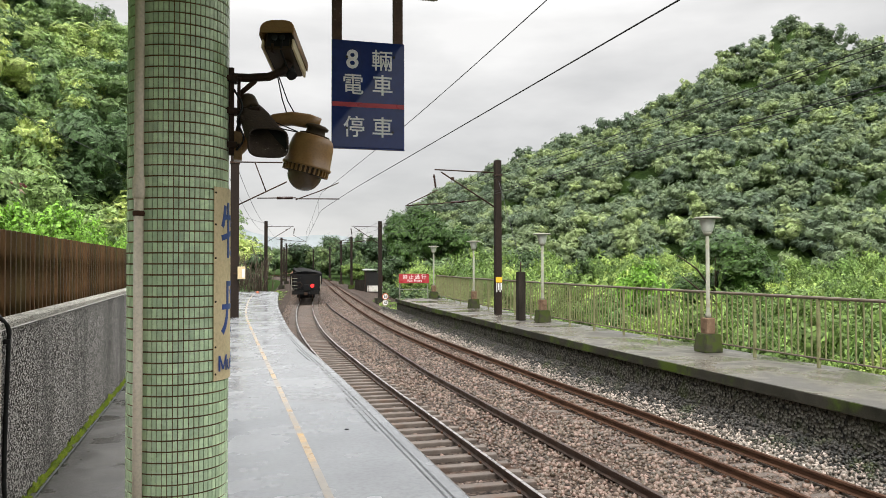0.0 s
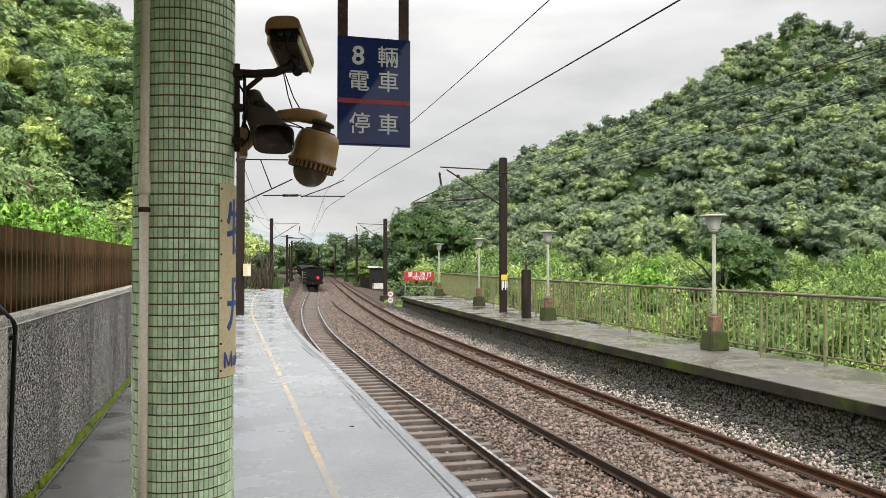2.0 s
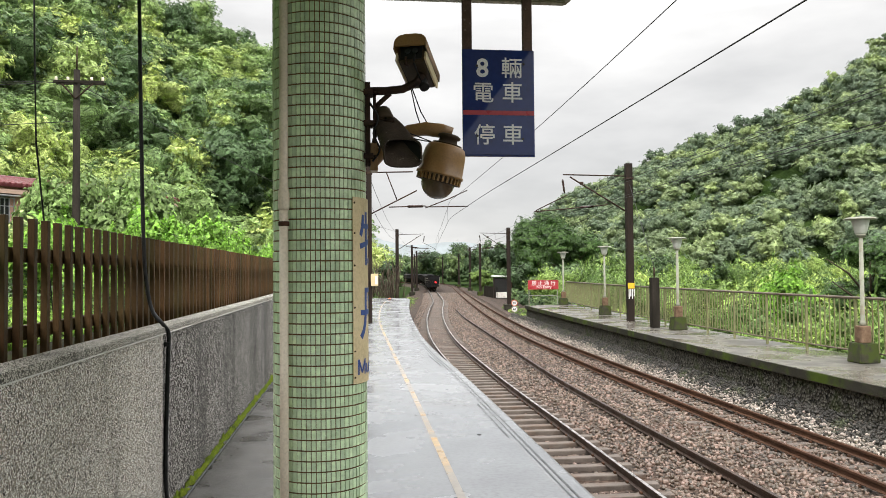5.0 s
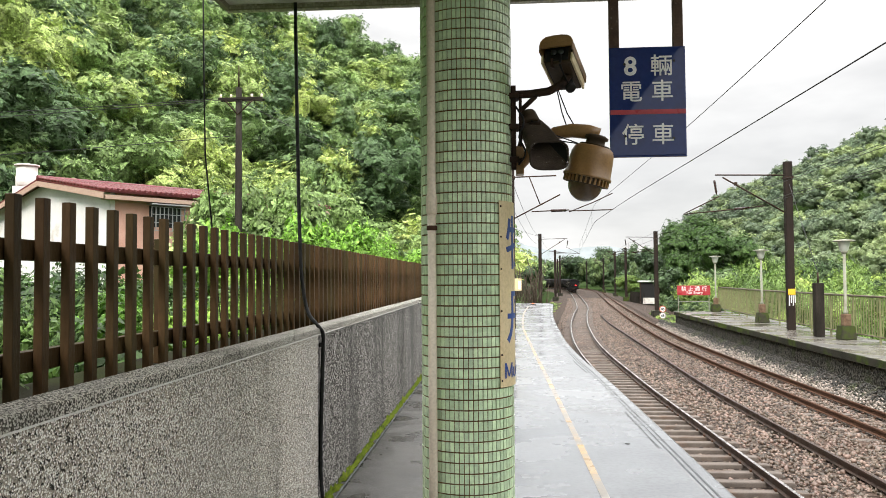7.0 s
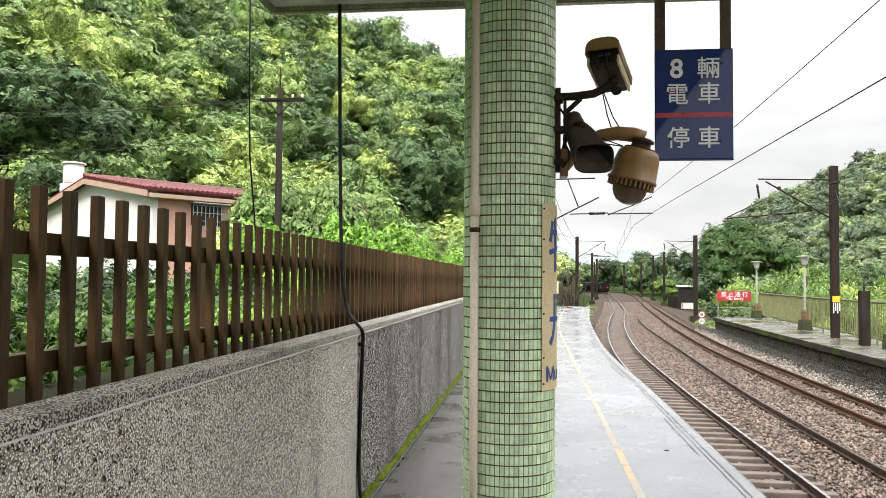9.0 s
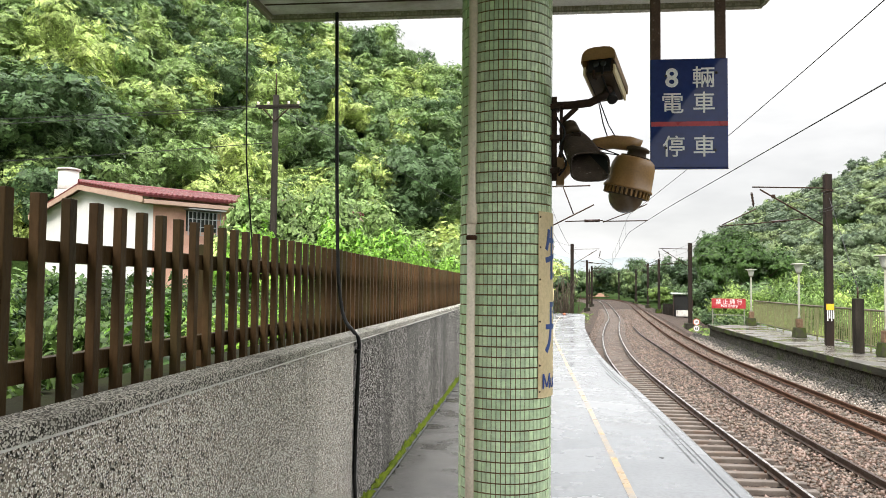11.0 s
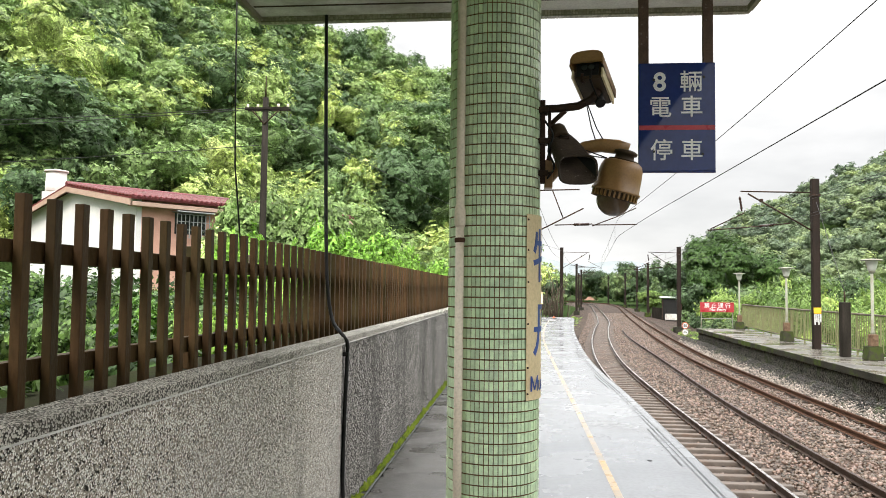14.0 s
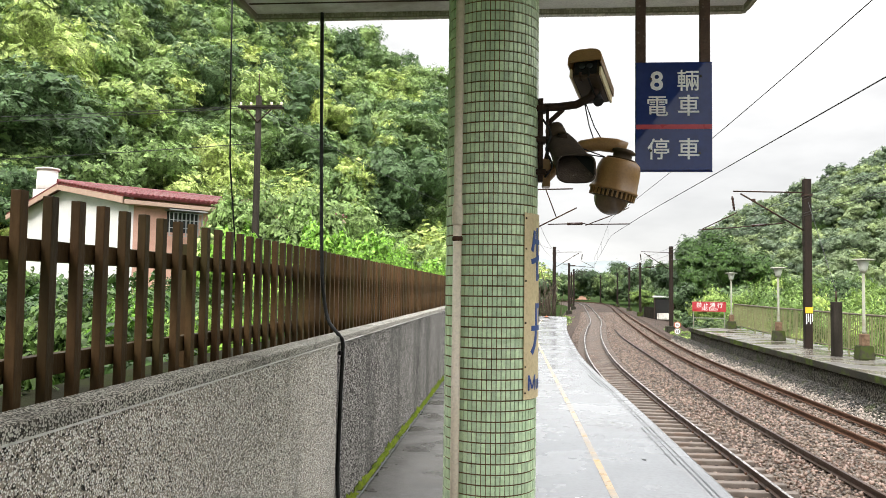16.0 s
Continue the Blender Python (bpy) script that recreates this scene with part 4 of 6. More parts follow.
# ---- platform lamps ----
def platform_lamp(m, label):
    lamp = empty("platform_lamp", m, label, "lamp", "lamps along the far platform")
    base = bmesh.new()
    bmesh.ops.create_cone(base, cap_ends=True, segments=4, radius1=0.37, radius2=0.31, depth=0.46, matrix=Matrix.Translation((0, 0, 0.23)) @ Matrix.Rotation(math.pi / 4, 4, "Z"))
    bmesh.ops.bevel(base, geom=base.edges[:], offset=0.02, segments=2, affect="EDGES")
    part("base", base, M_MOSSY, lamp, "mossy concrete base")
    part("pedestal", box(-0.13, 0.13, -0.13, 0.13, 0.46, 0.86, 0.03), M_PEDESTAL, lamp, "rusty steel pedestal")
    part("post", lathe([(0.075, 0.86), (0.07, 0.95), (0.05, 1.0), (0.046, 3.0)], 14), M_LAMP, lamp)
    part("shade", lathe([(0.10, 3.02), (0.13, 3.05), (0.20, 3.33), (0.20, 3.36)], 18), M_SHADE, lamp, "frosted glass shade")
    part("cap", lathe([(0.36, 3.362), (0.36, 3.385), (0.30, 3.41), (0.08, 3.43)], 20), M_LAMP, lamp)
    part("collar", lathe([(0.06, 2.93), (0.11, 2.99), (0.11, 3.018)], 14), M_LAMP, lamp)
    return lamp


lamp = platform_lamp(pose(11.9, 17.3, -0.1), "grey platform lamp with a flat-capped frosted shade")
for x, y in ((11.93, 27.9), (12.36, 37.7), (13.3, 48.9)):
    copy_thing(lamp, pose(x, y, -0.1))

# ---- overhead line masts ----
def mast(x, y, z0, top, reach, label, band=True, detail=True, width=0.33, arms=True):
    """A brown mast with a bracket that reaches over the track."""
    m = empty("overhead_line_mast", pose(x, y, z0), label, "mast", "overhead line masts")
    h, s = top - z0, 1 if reach > 0 else -1
    w = width / 2
    b = box(-w, w, -w, w, 0, h, 0.015)
    part("mast_column", b, M_POLE, m)
    if z0 < -0.9:
        part("footing", box(-0.45, 0.45, -0.45, 0.45, -0.5, 0.35, 0.04), M_EDGE, m, "dark concrete footing")
    if band:
        part("yellow_tag", box(-w - 0.006, w + 0.006, -w - 0.006, -w, 1.42, 1.66), M_YBOX, m, "yellow marker tag")
        for q in range(4):
            part("white_mark", box(-w + 0.02 + q * 0.075, -w + 0.06 + q * 0.075, -w - 0.006, -w, 0.98 + 0.1 * (q % 2), 1.40), M_WHITE, m, "white paint marks")
    if not arms:
        return m
    zc = -z0
    part("top_arm", tube([(s * w, 0, zc + 6.25 - (6.8 - top)), (reach, 0, zc + 6.3 - (6.8 - top))], 0.03, 6), M_RUST, m)
    d = 6.8 - top
    part("stay", tube([(s * w, 0, zc + 4.72 - d), (reach * 0.9, 0, zc + 6.2 - d)], 0.034, 6), M_RUST, m)
    if detail:
        part("drop_insulator", lathe([(0.03, 0)] + [(0.03 + 0.03 * (i % 2), 0.06 + i * 0.06) for i in range(8)] + [(0.03, 0.6)], 8, m=pose(reach * 0.985, 0, zc + 5.5 - d, 0, 8 * s, 0)), M_INSUL, m, "brown porcelain insulator")
        part("registration_arm", tube([(reach * 0.95, 0, zc + 5.42 - d), (reach * 1.42, 0, zc + 4.75 - d)], 0.024, 6), M_RUST, m)
        part("steady_arm", tube([(reach * 1.45, 0, zc + 4.70 - d), (reach * 0.95, 0, zc + 4.82 - d), (reach * 0.33, 0, zc + 5.0 - d)], 0.026, 6), M_RUST, m)
        part("arm_insulator", tube([(reach * 0.55, 0, zc + 4.93 - d), (reach * 0.75, 0, zc + 4.88 - d)], 0.055, 8), M_INSUL, m, "brown porcelain insulator")
        part("balance_box", box(-0.06, 0.06, -0.06, 0.06, -0.07, 0.07, 0.01, m=pose(reach * 0.72, 0, zc + 5.92 - d)), M_RUST, m)
        part("band_clamp", box(-w - 0.03, w + 0.03, -w - 0.03, w + 0.03, zc + 6.1 - d, zc + 6.18 - d), M_RUST, m)
    return m


mast(11.85, 32.7, -0.1, 6.75, -2.9, "tall dark brown mast with yellow and white marks", width=0.28)
near_mast = mast(0.55, 32.6, 0.0, 6.75, 2.9, "tall dark brown mast standing on the wet platform", band=False, arms=False)
part("top_arm", tube([(0.16, 0, 6.28), (1.90, 0, 6.32)], 0.03, 6), M_RUST, near_mast)
part("drop_tube", tube([(0.78, 0, 6.3), (1.22, 0, 5.14)], 0.026, 6), M_RUST, near_mast)
part("stay", tube([(0.16, 0, 4.56), (2.06, 0, 5.53)], 0.032, 6), M_RUST, near_mast)
part("registration_arm", tube([(0.88, 0, 4.83), (2.42, 0, 4.88)], 0.026, 6), M_RUST, near_mast)
part("arm_insulator", tube([(1.67, 0, 4.855), (2.30, 0, 4.876)], 0.06, 8), M_INSUL, near_mast, "brown porcelain insulator")
part("steady_arm", tube([(2.42, 0, 4.84), (4.23, 0, 4.87)], 0.026, 6), M_RUST, near_mast)
part("steady_arm", tube([(2.42, 0, 4.80), (3.4, 0, 5.18), (4.2, 0, 5.55)], 0.024, 6), M_RUST, near_mast)
part("band_clamp", box(-0.195, 0.195, -0.195, 0.195, 6.2, 6.3), M_RUST, near_mast)
for x, y, top, reach in ((14.3, 71.8, 6.2, -2.7), (19.2, 119, 6.4, -2.8), (22.2, 150, 6.8, -2.7), (24.0, 180, 6.3, -2.2), (23.8, 212, 6.3, -2.2)):
    mast(x, y, -1.35, top, reach, "dark brown overhead line mast beside the curving track", False, y < 90)
for x, y, top, reach in ((4.3, 80.5, 6.55, 2.8), (8.8, 121.6, 6.3, 2.6), (11.75, 150, 6.2, 2.6), (13.4, 178, 6.2, 2.6), (8.5, 215, 6.2, 2.0), (-8, 240, 6.2, 2.0), (14, 262, 6.4, -2.4), (32, 240, 6.4, -2.4)):
    mast(x, y, -1.35, top, reach, "dark brown overhead line mast beside the curving track", False, y < 90)
stub = empty("anchor_post", pose(11.47, 29.0, -0.1), "short dark square post carrying a stay wire", "post")
part("post_body", box(-0.15, 0.15, -0.15, 0.15, 0, 1.92, 0.02), M_WOOD_POLE, stub)
part("stay_wire", tube([(0, 0, 1.92), (0.02, 0.05, 2.3), (0.38, 3.55, 5.9)], 0.012, 5), M_WIRE, stub, "thin steel stay wire")
part("turnbuckle", tube([(0, 0, 1.92), (0.02, 0.05, 2.3)], 0.03, 6), M_RUST, stub)

# ---- wires ----
def catenary(line, spans, contact, high, low, curl, far_sag, side, label, twin=False):
    w = empty("catenary", Matrix(), label, "wire", "overhead wires")
    near = line[:, 1]
    pts_c, pts_m = [], []
    n = int(np.argmax(near > 151)) if (near > 151).any() else len(line)
    for i in range(0, n, 3):
        y = line[i, 1]
        x = float(line[i, 0] if y < 32.6 else np.interp(y, spans, [x_on(line, q) for q in spans])) + side
        k = int(np.searchsorted(spans, y))
        a, b_ = spans[max(0, k - 1)], spans[min(k, len(spans) - 1)]
        u = 0.5 if b_ == a else (y - a) / (b_ - a)
        zm = low + curl * (y - 24) ** 2 if y < 32.6 else high - far_sag + far_sag * (2 * u - 1) ** 2
        pts_c.append((x, y, contact))
        pts_m.append((x, y, zm))
        if i % 18 == 0 and 33 < y < 70:
            part("dropper", tube([(x, y, contact), (x, y, zm)], 0.004, 4), M_WIRE, w)
    part("contact_wire", tube(pts_c, 0.0085, 5), M_WIRE, w)
    part("messenger_wire", tube(pts_m, 0.007, 5), M_WIRE, w)
    if twin:
        near_c, near_m = [q for q in pts_c if q[1] < 33], [q for q in pts_m if q[1] < 33]
        part("contact_wire", tube([(x + 0.02, y, z - 0.07) for x, y, z in near_c], 0.007, 5), M_WIRE, w)
        part("messenger_wire", tube([(x + 0.02, y, z - 0.075) for x, y, z in near_m], 0.007, 5), M_WIRE, w)


SPANS = [-40, -4, 32.6, 70, 100, 124, 154, 188, 230]
catenary(l_line, SPANS, 4.36, 5.09, 5.0, 0.0012, 0.12, 0.0, "overhead contact wire and messenger above the polished track")
catenary(r_line, SPANS, 4.45, 5.0, 4.95, 0.0002, 0.12, 0.0, "twin overhead contact and messenger wires above the rusty track", True)
for pts, label in (([(0.55, 32.6, 6.3), (4.3, 80.5, 6.2), (8.8, 121.6, 6.0)], "feeder wire between the masts"), ([(0.35, 32.6, 5.6), (4.1, 80.5, 5.5), (8.7, 121.6, 5.4)], "feeder wire between the masts"),
                   ([(11.9, 32.7, 6.6), (14.3, 71.8, 5.9)], "feeder wire along the far masts"), ([(12.0, 32.7, 5.3), (14.3, 71.8, 5.0)], "feeder wire along the far masts")):
    fine_pts = []
    for a, c in zip(pts, pts[1:]):
        for u in np.linspace(0, 1, 10):
            fine_pts.append(tuple(a[q] + (c[q] - a[q]) * u - (0.5 * 4 * u * (1 - u) if q == 2 else 0) for q in range(3)))
    tagged(part("feeder_wire", tube(fine_pts, 0.011, 5), M_WIRE), label, "wire", "feeder wires")


# ---- things on the column ----
pipe = empty("downpipe", pose(-0.383, 5.028, 0), "weathered grey downpipe strapped to the tiled column", "pipe")
part("pipe_run", lathe([(0.027, 0.0), (0.027, 2.62)], 16), M_PIPE, pipe)
part("pipe_run", lathe([(0.031, 2.50), (0.035, 2.52), (0.035, 2.60), (0.027, 2.64), (0.027, 4.83)], 16), M_PIPE, pipe)
strap = lathe([(0.029, 2.40), (0.033, 2.405), (0.033, 2.425), (0.029, 2.43)], 16)
box(0.04, 0.14, 0.02, 0.05, 2.405, 2.425, 0.003, strap)
part("strap", strap, M_RAIL_RUST, pipe, "rusty pipe strap")

plate = empty("station_name_plate", pose(CX, CY, 0), "curved cream station name plate with blue lettering", "sign")
A0, A1, Z0, Z1, PR = radians(-46.5), radians(34), 1.43, 2.585, CR + 0.006
pv, pf = [], []
NA = 14
for j, z in enumerate((Z0, Z1)):
    for i in range(NA + 1):
        a = A0 + (A1 - A0) * i / NA
        pv += [(PR * math.cos(a), PR * math.sin(a), z), ((PR + 0.004) * math.cos(a), (PR + 0.004) * math.sin(a), z)]
q = 2 * (NA + 1)
for i in range(NA):
    a = 2 * i
    pf += [(a + 1, a + 3, q + a + 3, q + a + 1), (a, q + a, q + a + 2, a + 2), (a, a + 2, a + 3, a + 1), (q + a, q + a + 1, q + a + 3, q + a + 2)]
pf += [(0, 1, q + 1, q), (q - 2, 2 * q - 2, 2 * q - 1, q - 1)]
raw("panel", pv, pf, M_PLATE, plate)


def on_plate(bm, across, z):
    """Wrap flat lettering on to the curved plate; across: metres of arc from the plate's left edge."""
    bmesh.ops.triangulate(bm, faces=bm.faces[:])
    for _ in range(4):
        bmesh.ops.subdivide_edges(bm, edges=[e for e in bm.edges if e.calc_length() > 0.025], cuts=1)
        bmesh.ops.triangulate(bm, faces=bm.faces[:])
    for v in bm.verts:
        a, r = A0 + (across + v.co.x) / PR, PR + 0.0055 + v.co.z
        v.co = Vector((r * math.cos(a), r * math.sin(a), z + v.co.y))
    return bm


arc = (A1 - A0) * PR
for words, size, z in (("牡", 0.36, 2.33), ("丹", 0.36, 1.86)):
    part("character", on_plate(text_mesh(words, size, 0.003, 0.001), arc / 2 + 0.019, z), M_PLATE_BLUE, plate, "blue painted character")
letters = text_mesh("Mudan", 0.135, 0.001, 0.001)
left_end, right_end, cap = min(v.co.x for v in letters.verts), max(v.co.x for v in letters.verts), max(v.co.y for v in letters.verts)
foot_ = min(v.co.y for v in letters.verts)
letters.free()
letters = text_mesh("udan", 0.135, 0.001, 0.001)
push = right_end - max(v.co.x for v in letters.verts)
for v in letters.verts:
    v.co.x += push
for (xa, ya), (xb, yb_) in (((0.008, 0), (0.008, 1)), ((0.082, 0), (0.082, 1)), ((0.008, 1), (0.045, 0.1)), ((0.082, 1), (0.045, 0.1))):
    ya, yb_ = foot_ + (cap - foot_) * ya, foot_ + (cap - foot_) * yb_
    letters.faces.new([letters.verts.new((left_end + x, y, 0.0015)) for x, y in ((xa - 0.008, ya), (xa + 0.008, ya), (xb + 0.008, yb_), (xb - 0.008, yb_))])
part("latin_name", on_plate(letters, arc / 2 + 0.0, 1.53), M_PLATE_BLUE, plate, "blue painted latin letters")
for z in (1.47, 1.63, 1.90, 2.16, 2.36, 2.55):
    part("screw", lathe([(0.007, 0), (0.005, 0.004)], 8, m=Matrix.Rotation(A0 + 0.045, 4, "Z") @ Matrix.Translation((PR + 0.004, 0, z)) @ Matrix.Rotation(math.pi / 2, 4, "Y")), M_RUST, plate)

brk = empty("camera_bracket", pose(0.135, 5.25, 0), "rusty steel bracket clamped to the column", "bracket")
part("upright", box(-0.02, 0.012, -0.03, 0.03, 2.80, 3.34, 0.004), M_RUST, brk)
for z in (2.86, 3.07, 3.27):
    part("clamp", box(-0.045, 0.03, -0.055, 0.055, z - 0.018, z + 0.018, 0.006), M_RUST, brk, "rusty clamp")
    part("bolt", tube([(0.03, -0.04, z), (0.055, -0.04, z)], 0.009, 6), M_RUST, brk)
part("loose_cable", tube(smooth_line([(0.01, -0.04, 3.20), (0.06, -0.06, 3.10), (0.03, -0.06, 3.0), (0.07, -0.05, 2.9), (0.02, -0.03, 2.82)], 0.02), 0.007, 6), M_BLACK, brk, "tangled black cable")
part("upright", box(0.03, 0.05, -0.02, 0.02, 2.85, 3.26, 0.004), M_RUST, brk)
arm = tube([(-0.02, 0, 3.285), (0.10, -0.01, 3.285), (0.22, -0.03, 3.295), (0.31, -0.05, 3.335), (0.345, -0.06, 3.39)], 0.026, 10)
part("arm", arm, M_RUST, brk)
part("brace", tube([(0.03, 0, 3.17), (0.14, -0.01, 3.27)], 0.016, 8), M_RUST, brk)

front, back = Vector((0.397, 5.06, 3.508)), Vector((0.518, 5.42, 3.385))
cm = look(back, front)
cm = Matrix.Translation((front + back) / 2) @ cm.to_3x3().to_4x4() @ Matrix.Scale(0.86, 4)
cctv = empty("security_camera", cm, "tan boxed security camera with a rounded sunshield on a bracket", "camera")
# dark brown stands in for the shade and rust of the underside
part("housing", box(-0.10, 0.10, -0.075, 0.06, -0.2, 0.19, 0.02), M_BROWN_DARK, cctv, "metal housing darkened for its shaded rusty underside")
for x in (-1, 1):
    part("side_panel", box(min(x * 0.1005, x * 0.116), max(x * 0.1005, x * 0.116), -0.078, -0.012, -0.215, 0.19, 0.004), M_PLATE, cctv, "cream side panel")
HOOD = [(-0.122, -0.012), (-0.122, 0.045), (-0.116, 0.07), (-0.102, 0.09), (-0.08, 0.104), (-0.04, 0.112), (0.04, 0.112), (0.08, 0.104), (0.102, 0.09), (0.116, 0.07), (0.122, 0.045), (0.122, -0.012)]
b = bmesh.new()
shells = [[[b.verts.new((x * k, y * k, z)) for x, y in HOOD] for z in (-0.265, 0.21)] for k in (1.0, 0.93)]
for i in range(len(HOOD) - 1):
    for shell in shells:
        b.faces.new((shell[0][i], shell[0][i + 1], shell[1][i + 1], shell[1][i])).smooth = True
    for q in (0, 1):
        b.faces.new((shells[0][q][i], shells[0][q][i + 1], shells[1][q][i + 1], shells[1][q][i]))
bmesh.ops.recalc_face_normals(b, faces=b.faces[:])
part("sunshield", b, M_BROWN, cctv, "tan rounded sunshield")
b = bmesh.new()
visor = [[b.verts.new((x * 0.97, max(y, 0.012) * 0.97, z)) for x, y in HOOD] for z in (-0.271, -0.257)]
b.faces.new(visor[0][::-1])
b.faces.new(visor[1])
for i in range(len(HOOD)):
    b.faces.new((visor[0][i], visor[0][(i + 1) % len(HOOD)], visor[1][(i + 1) % len(HOOD)], visor[1][i]))
bmesh.ops.recalc_face_normals(b, faces=b.faces[:])
part("visor", b, M_BROWN, cctv, "tan front visor")
part("window", box(-0.08, 0.08, -0.06, 0.045, -0.207, -0.199), M_BLACK, cctv, "dark glass window")
part("wiper", box(-0.035, -0.02, -0.09, 0.01, -0.225, -0.21, 0.003), M_BLACK, cctv, "black wiper")
part("wash_nozzle", tube([(0.035, -0.085, -0.15), (0.04, -0.10, -0.20), (0.03, -0.06, -0.235)], 0.011, 8), M_RUST, cctv, "rusty washer nozzle")
for x in (-0.03, 0.025):
    part("lens", lathe([(0.024, 0), (0.024, 0.02), (0.016, 0.022)], 14, m=pose(x, 0.0, -0.205, 180, 0, 0)), M_GLASS, cctv)
part("mount", tube([(-0.02, -0.07, 0.02), (-0.04, -0.13, 0.03), (-0.06, -0.17, 0.02)], 0.038, 10), M_BLACK, cctv, "black swivel mount")
part("cable", tube([(0.0, -0.03, -0.20), (-0.02, -0.09, -0.16), (-0.03, -0.12, -0.04), (-0.05, -0.15, 0.03)], 0.008, 6), M_BLACK, cctv, "black cable")

horn = empty("horn_loudspeaker", pose(0.342, 5.05, 2.855), "weathered rectangular horn loudspeaker with a dark mouth", "loudspeaker")
b = bmesh.new()
secs = []
for u, wid, hei, rnd in ((0.0, 0.112, 0.088, 0.3), (0.12, 0.106, 0.084, 0.35), (0.45, 0.100, 0.080, 0.5), (0.75, 0.092, 0.072, 0.7), (1.0, 0.078, 0.060, 0.9)):
    c = Vector((0, 0, 0)).lerp(Vector((-0.092, 0.20, 0.225)), u)
    ring = []
    for k in range(20):
        a = 2 * math.pi * k / 20
        ca, sa = math.cos(a), math.sin(a)
        e = rnd * 1.0 + (1 - rnd) * 0.35
        ring.append(b.verts.new(c + Vector((wid * math.copysign(abs(ca) ** e, ca), 0.03 * sa, hei * math.copysign(abs(sa) ** e, sa)))))
    secs.append(ring)
for a, c in zip(secs, secs[1:]):
    for i in range(20):
        b.faces.new((a[i], c[i], c[(i + 1) % 20], a[(i + 1) % 20])).smooth = True
b.faces.new(secs[-1][::-1])
part("horn_body", b, M_HORN, horn)
b = bmesh.new()
i0 = [b.verts.new((0.98 * v[0], v[1] + 0.001, 0.98 * v[2])) for v in [(0.112 * math.copysign(abs(math.cos(2 * math.pi * k / 20)) ** 0.545, math.cos(2 * math.pi * k / 20)), 0.03 * math.sin(2 * math.pi * k / 20), 0.088 * math.copysign(abs(math.sin(2 * math.pi * k / 20)) ** 0.545, math.sin(2 * math.pi * k / 20))) for k in range(20)]]
i1 = [b.verts.new(v.co * 0.45 + Vector((-0.06, 0.13, 0.085))) for v in i0]
for i in range(20):
    b.faces.new((i0[i], i0[(i + 1) % 20], i1[(i + 1) % 20], i1[i])).smooth = True
b.faces.new(i1)
part("horn_mouth", b, M_BLACK, horn, "dark inside of the horn")
part("rim", tube([(0.116 * math.copysign(abs(math.cos(q)) ** 0.55, math.cos(q)), -0.012 + 0.03 * math.sin(q), 0.091 * math.copysign(abs(math.sin(q)) ** 0.55, math.sin(q))) for q in np.linspace(0, 2 * math.pi, 33)], 0.007, 6), M_HORN, horn, "rolled horn rim")
part("driver", lathe([(0.05, 0), (0.062, 0.02), (0.062, 0.09), (0.03, 0.11)], 16, m=pose(-0.095, 0.21, 0.235, -40, -20, 0)), M_BROWN_DARK, horn)
part("yoke", tube([(-0.19, 0.20, 0.04), (-0.16, 0.19, 0.16), (-0.10, 0.18, 0.235), (-0.04, 0.16, 0.235)], 0.014, 6), M_RUST, horn)

dome = empty("dome_camera", pose(0.605, 5.2, 2.80, 4, 14, 0), "brown domed security camera hanging from a curved arm", "camera")
part("housing", lathe([(0.05, 0.137), (0.104, 0.132), (0.122, 0.118), (0.134, 0.085), (0.139, 0.04), (0.146, -0.05), (0.154, -0.056), (0.154, -0.07)], 28), M_BROWN, dome)
part("fin_ring", lathe([(0.134, -0.07), (0.132, -0.11), (0.11, -0.115)], 28, caps=False), M_BROWN_DARK, dome, "dark ventilation ring")
for k in range(30):
    a = 2 * math.pi * k / 30
    part("fin", box(0.13, 0.145, -0.006, 0.006, -0.11, -0.068, m=Matrix.Rotation(a, 4, "Z")), M_BROWN, dome)
part("dome_glass", lathe([(0.110, -0.10)] + [(0.108 * math.cos(u), -0.112 - 0.108 * math.sin(u)) for u in np.linspace(0.05, 1.5, 9)], 28), M_DOME, dome, "smoked plastic dome")
part("neck", lathe([(0.095, 0.133), (0.095, 0.142), (0.062, 0.146), (0.058, 0.175), (0.075, 0.18), (0.075, 0.195), (0.055, 0.205)], 22), M_BROWN_DARK, dome)
inv = dome.matrix_world.inverted()
b = tube([inv @ Vector(p) for p in ((0.17, 5.3, 2.84), (0.28, 5.28, 2.96), (0.40, 5.25, 3.03), (0.50, 5.22, 3.04), (0.60, 5.2, 3.025), (0.665, 5.2, 3.0))], 0.040, 12, r_end=0.048)
part("arm", b, M_BROWN, dome, "tan curved arm")
part("arm_plate", box(-0.03, 0.02, -0.06, 0.06, -0.09, 0.09, 0.006, m=inv @ pose(0.175, 5.29, 2.86)), M_BROWN, dome)
for p0, p1 in (((0.405, 5.2, 3.31), (0.47, 5.22, 3.06)), ((0.41, 5.2, 3.31), (0.53, 5.2, 3.04)), ((0.18, 5.25, 3.16), (0.53, 5.17, 2.95)), ((0.25, 5.2, 3.06), (0.62, 5.16, 2.93))):
    tagged(part("signal_cable", tube([p0, tuple((p0[i] + p1[i]) / 2 - (0.03 if i == 2 else 0) for i in range(3)), p1], 0.004, 5), M_BLACK), "thin black cable strung between the cameras", "cable", "camera cables")

# ---- hanging stop sign ----
sign = empty("stop_sign", pose(1.165, 6.2, 0), "navy blue hanging train stop sign with white characters", "sign")
part("board", box(-0.285, 0.285, -0.012, 0.012, 3.02, 3.85, 0.006), M_SIGN_BLUE, sign)
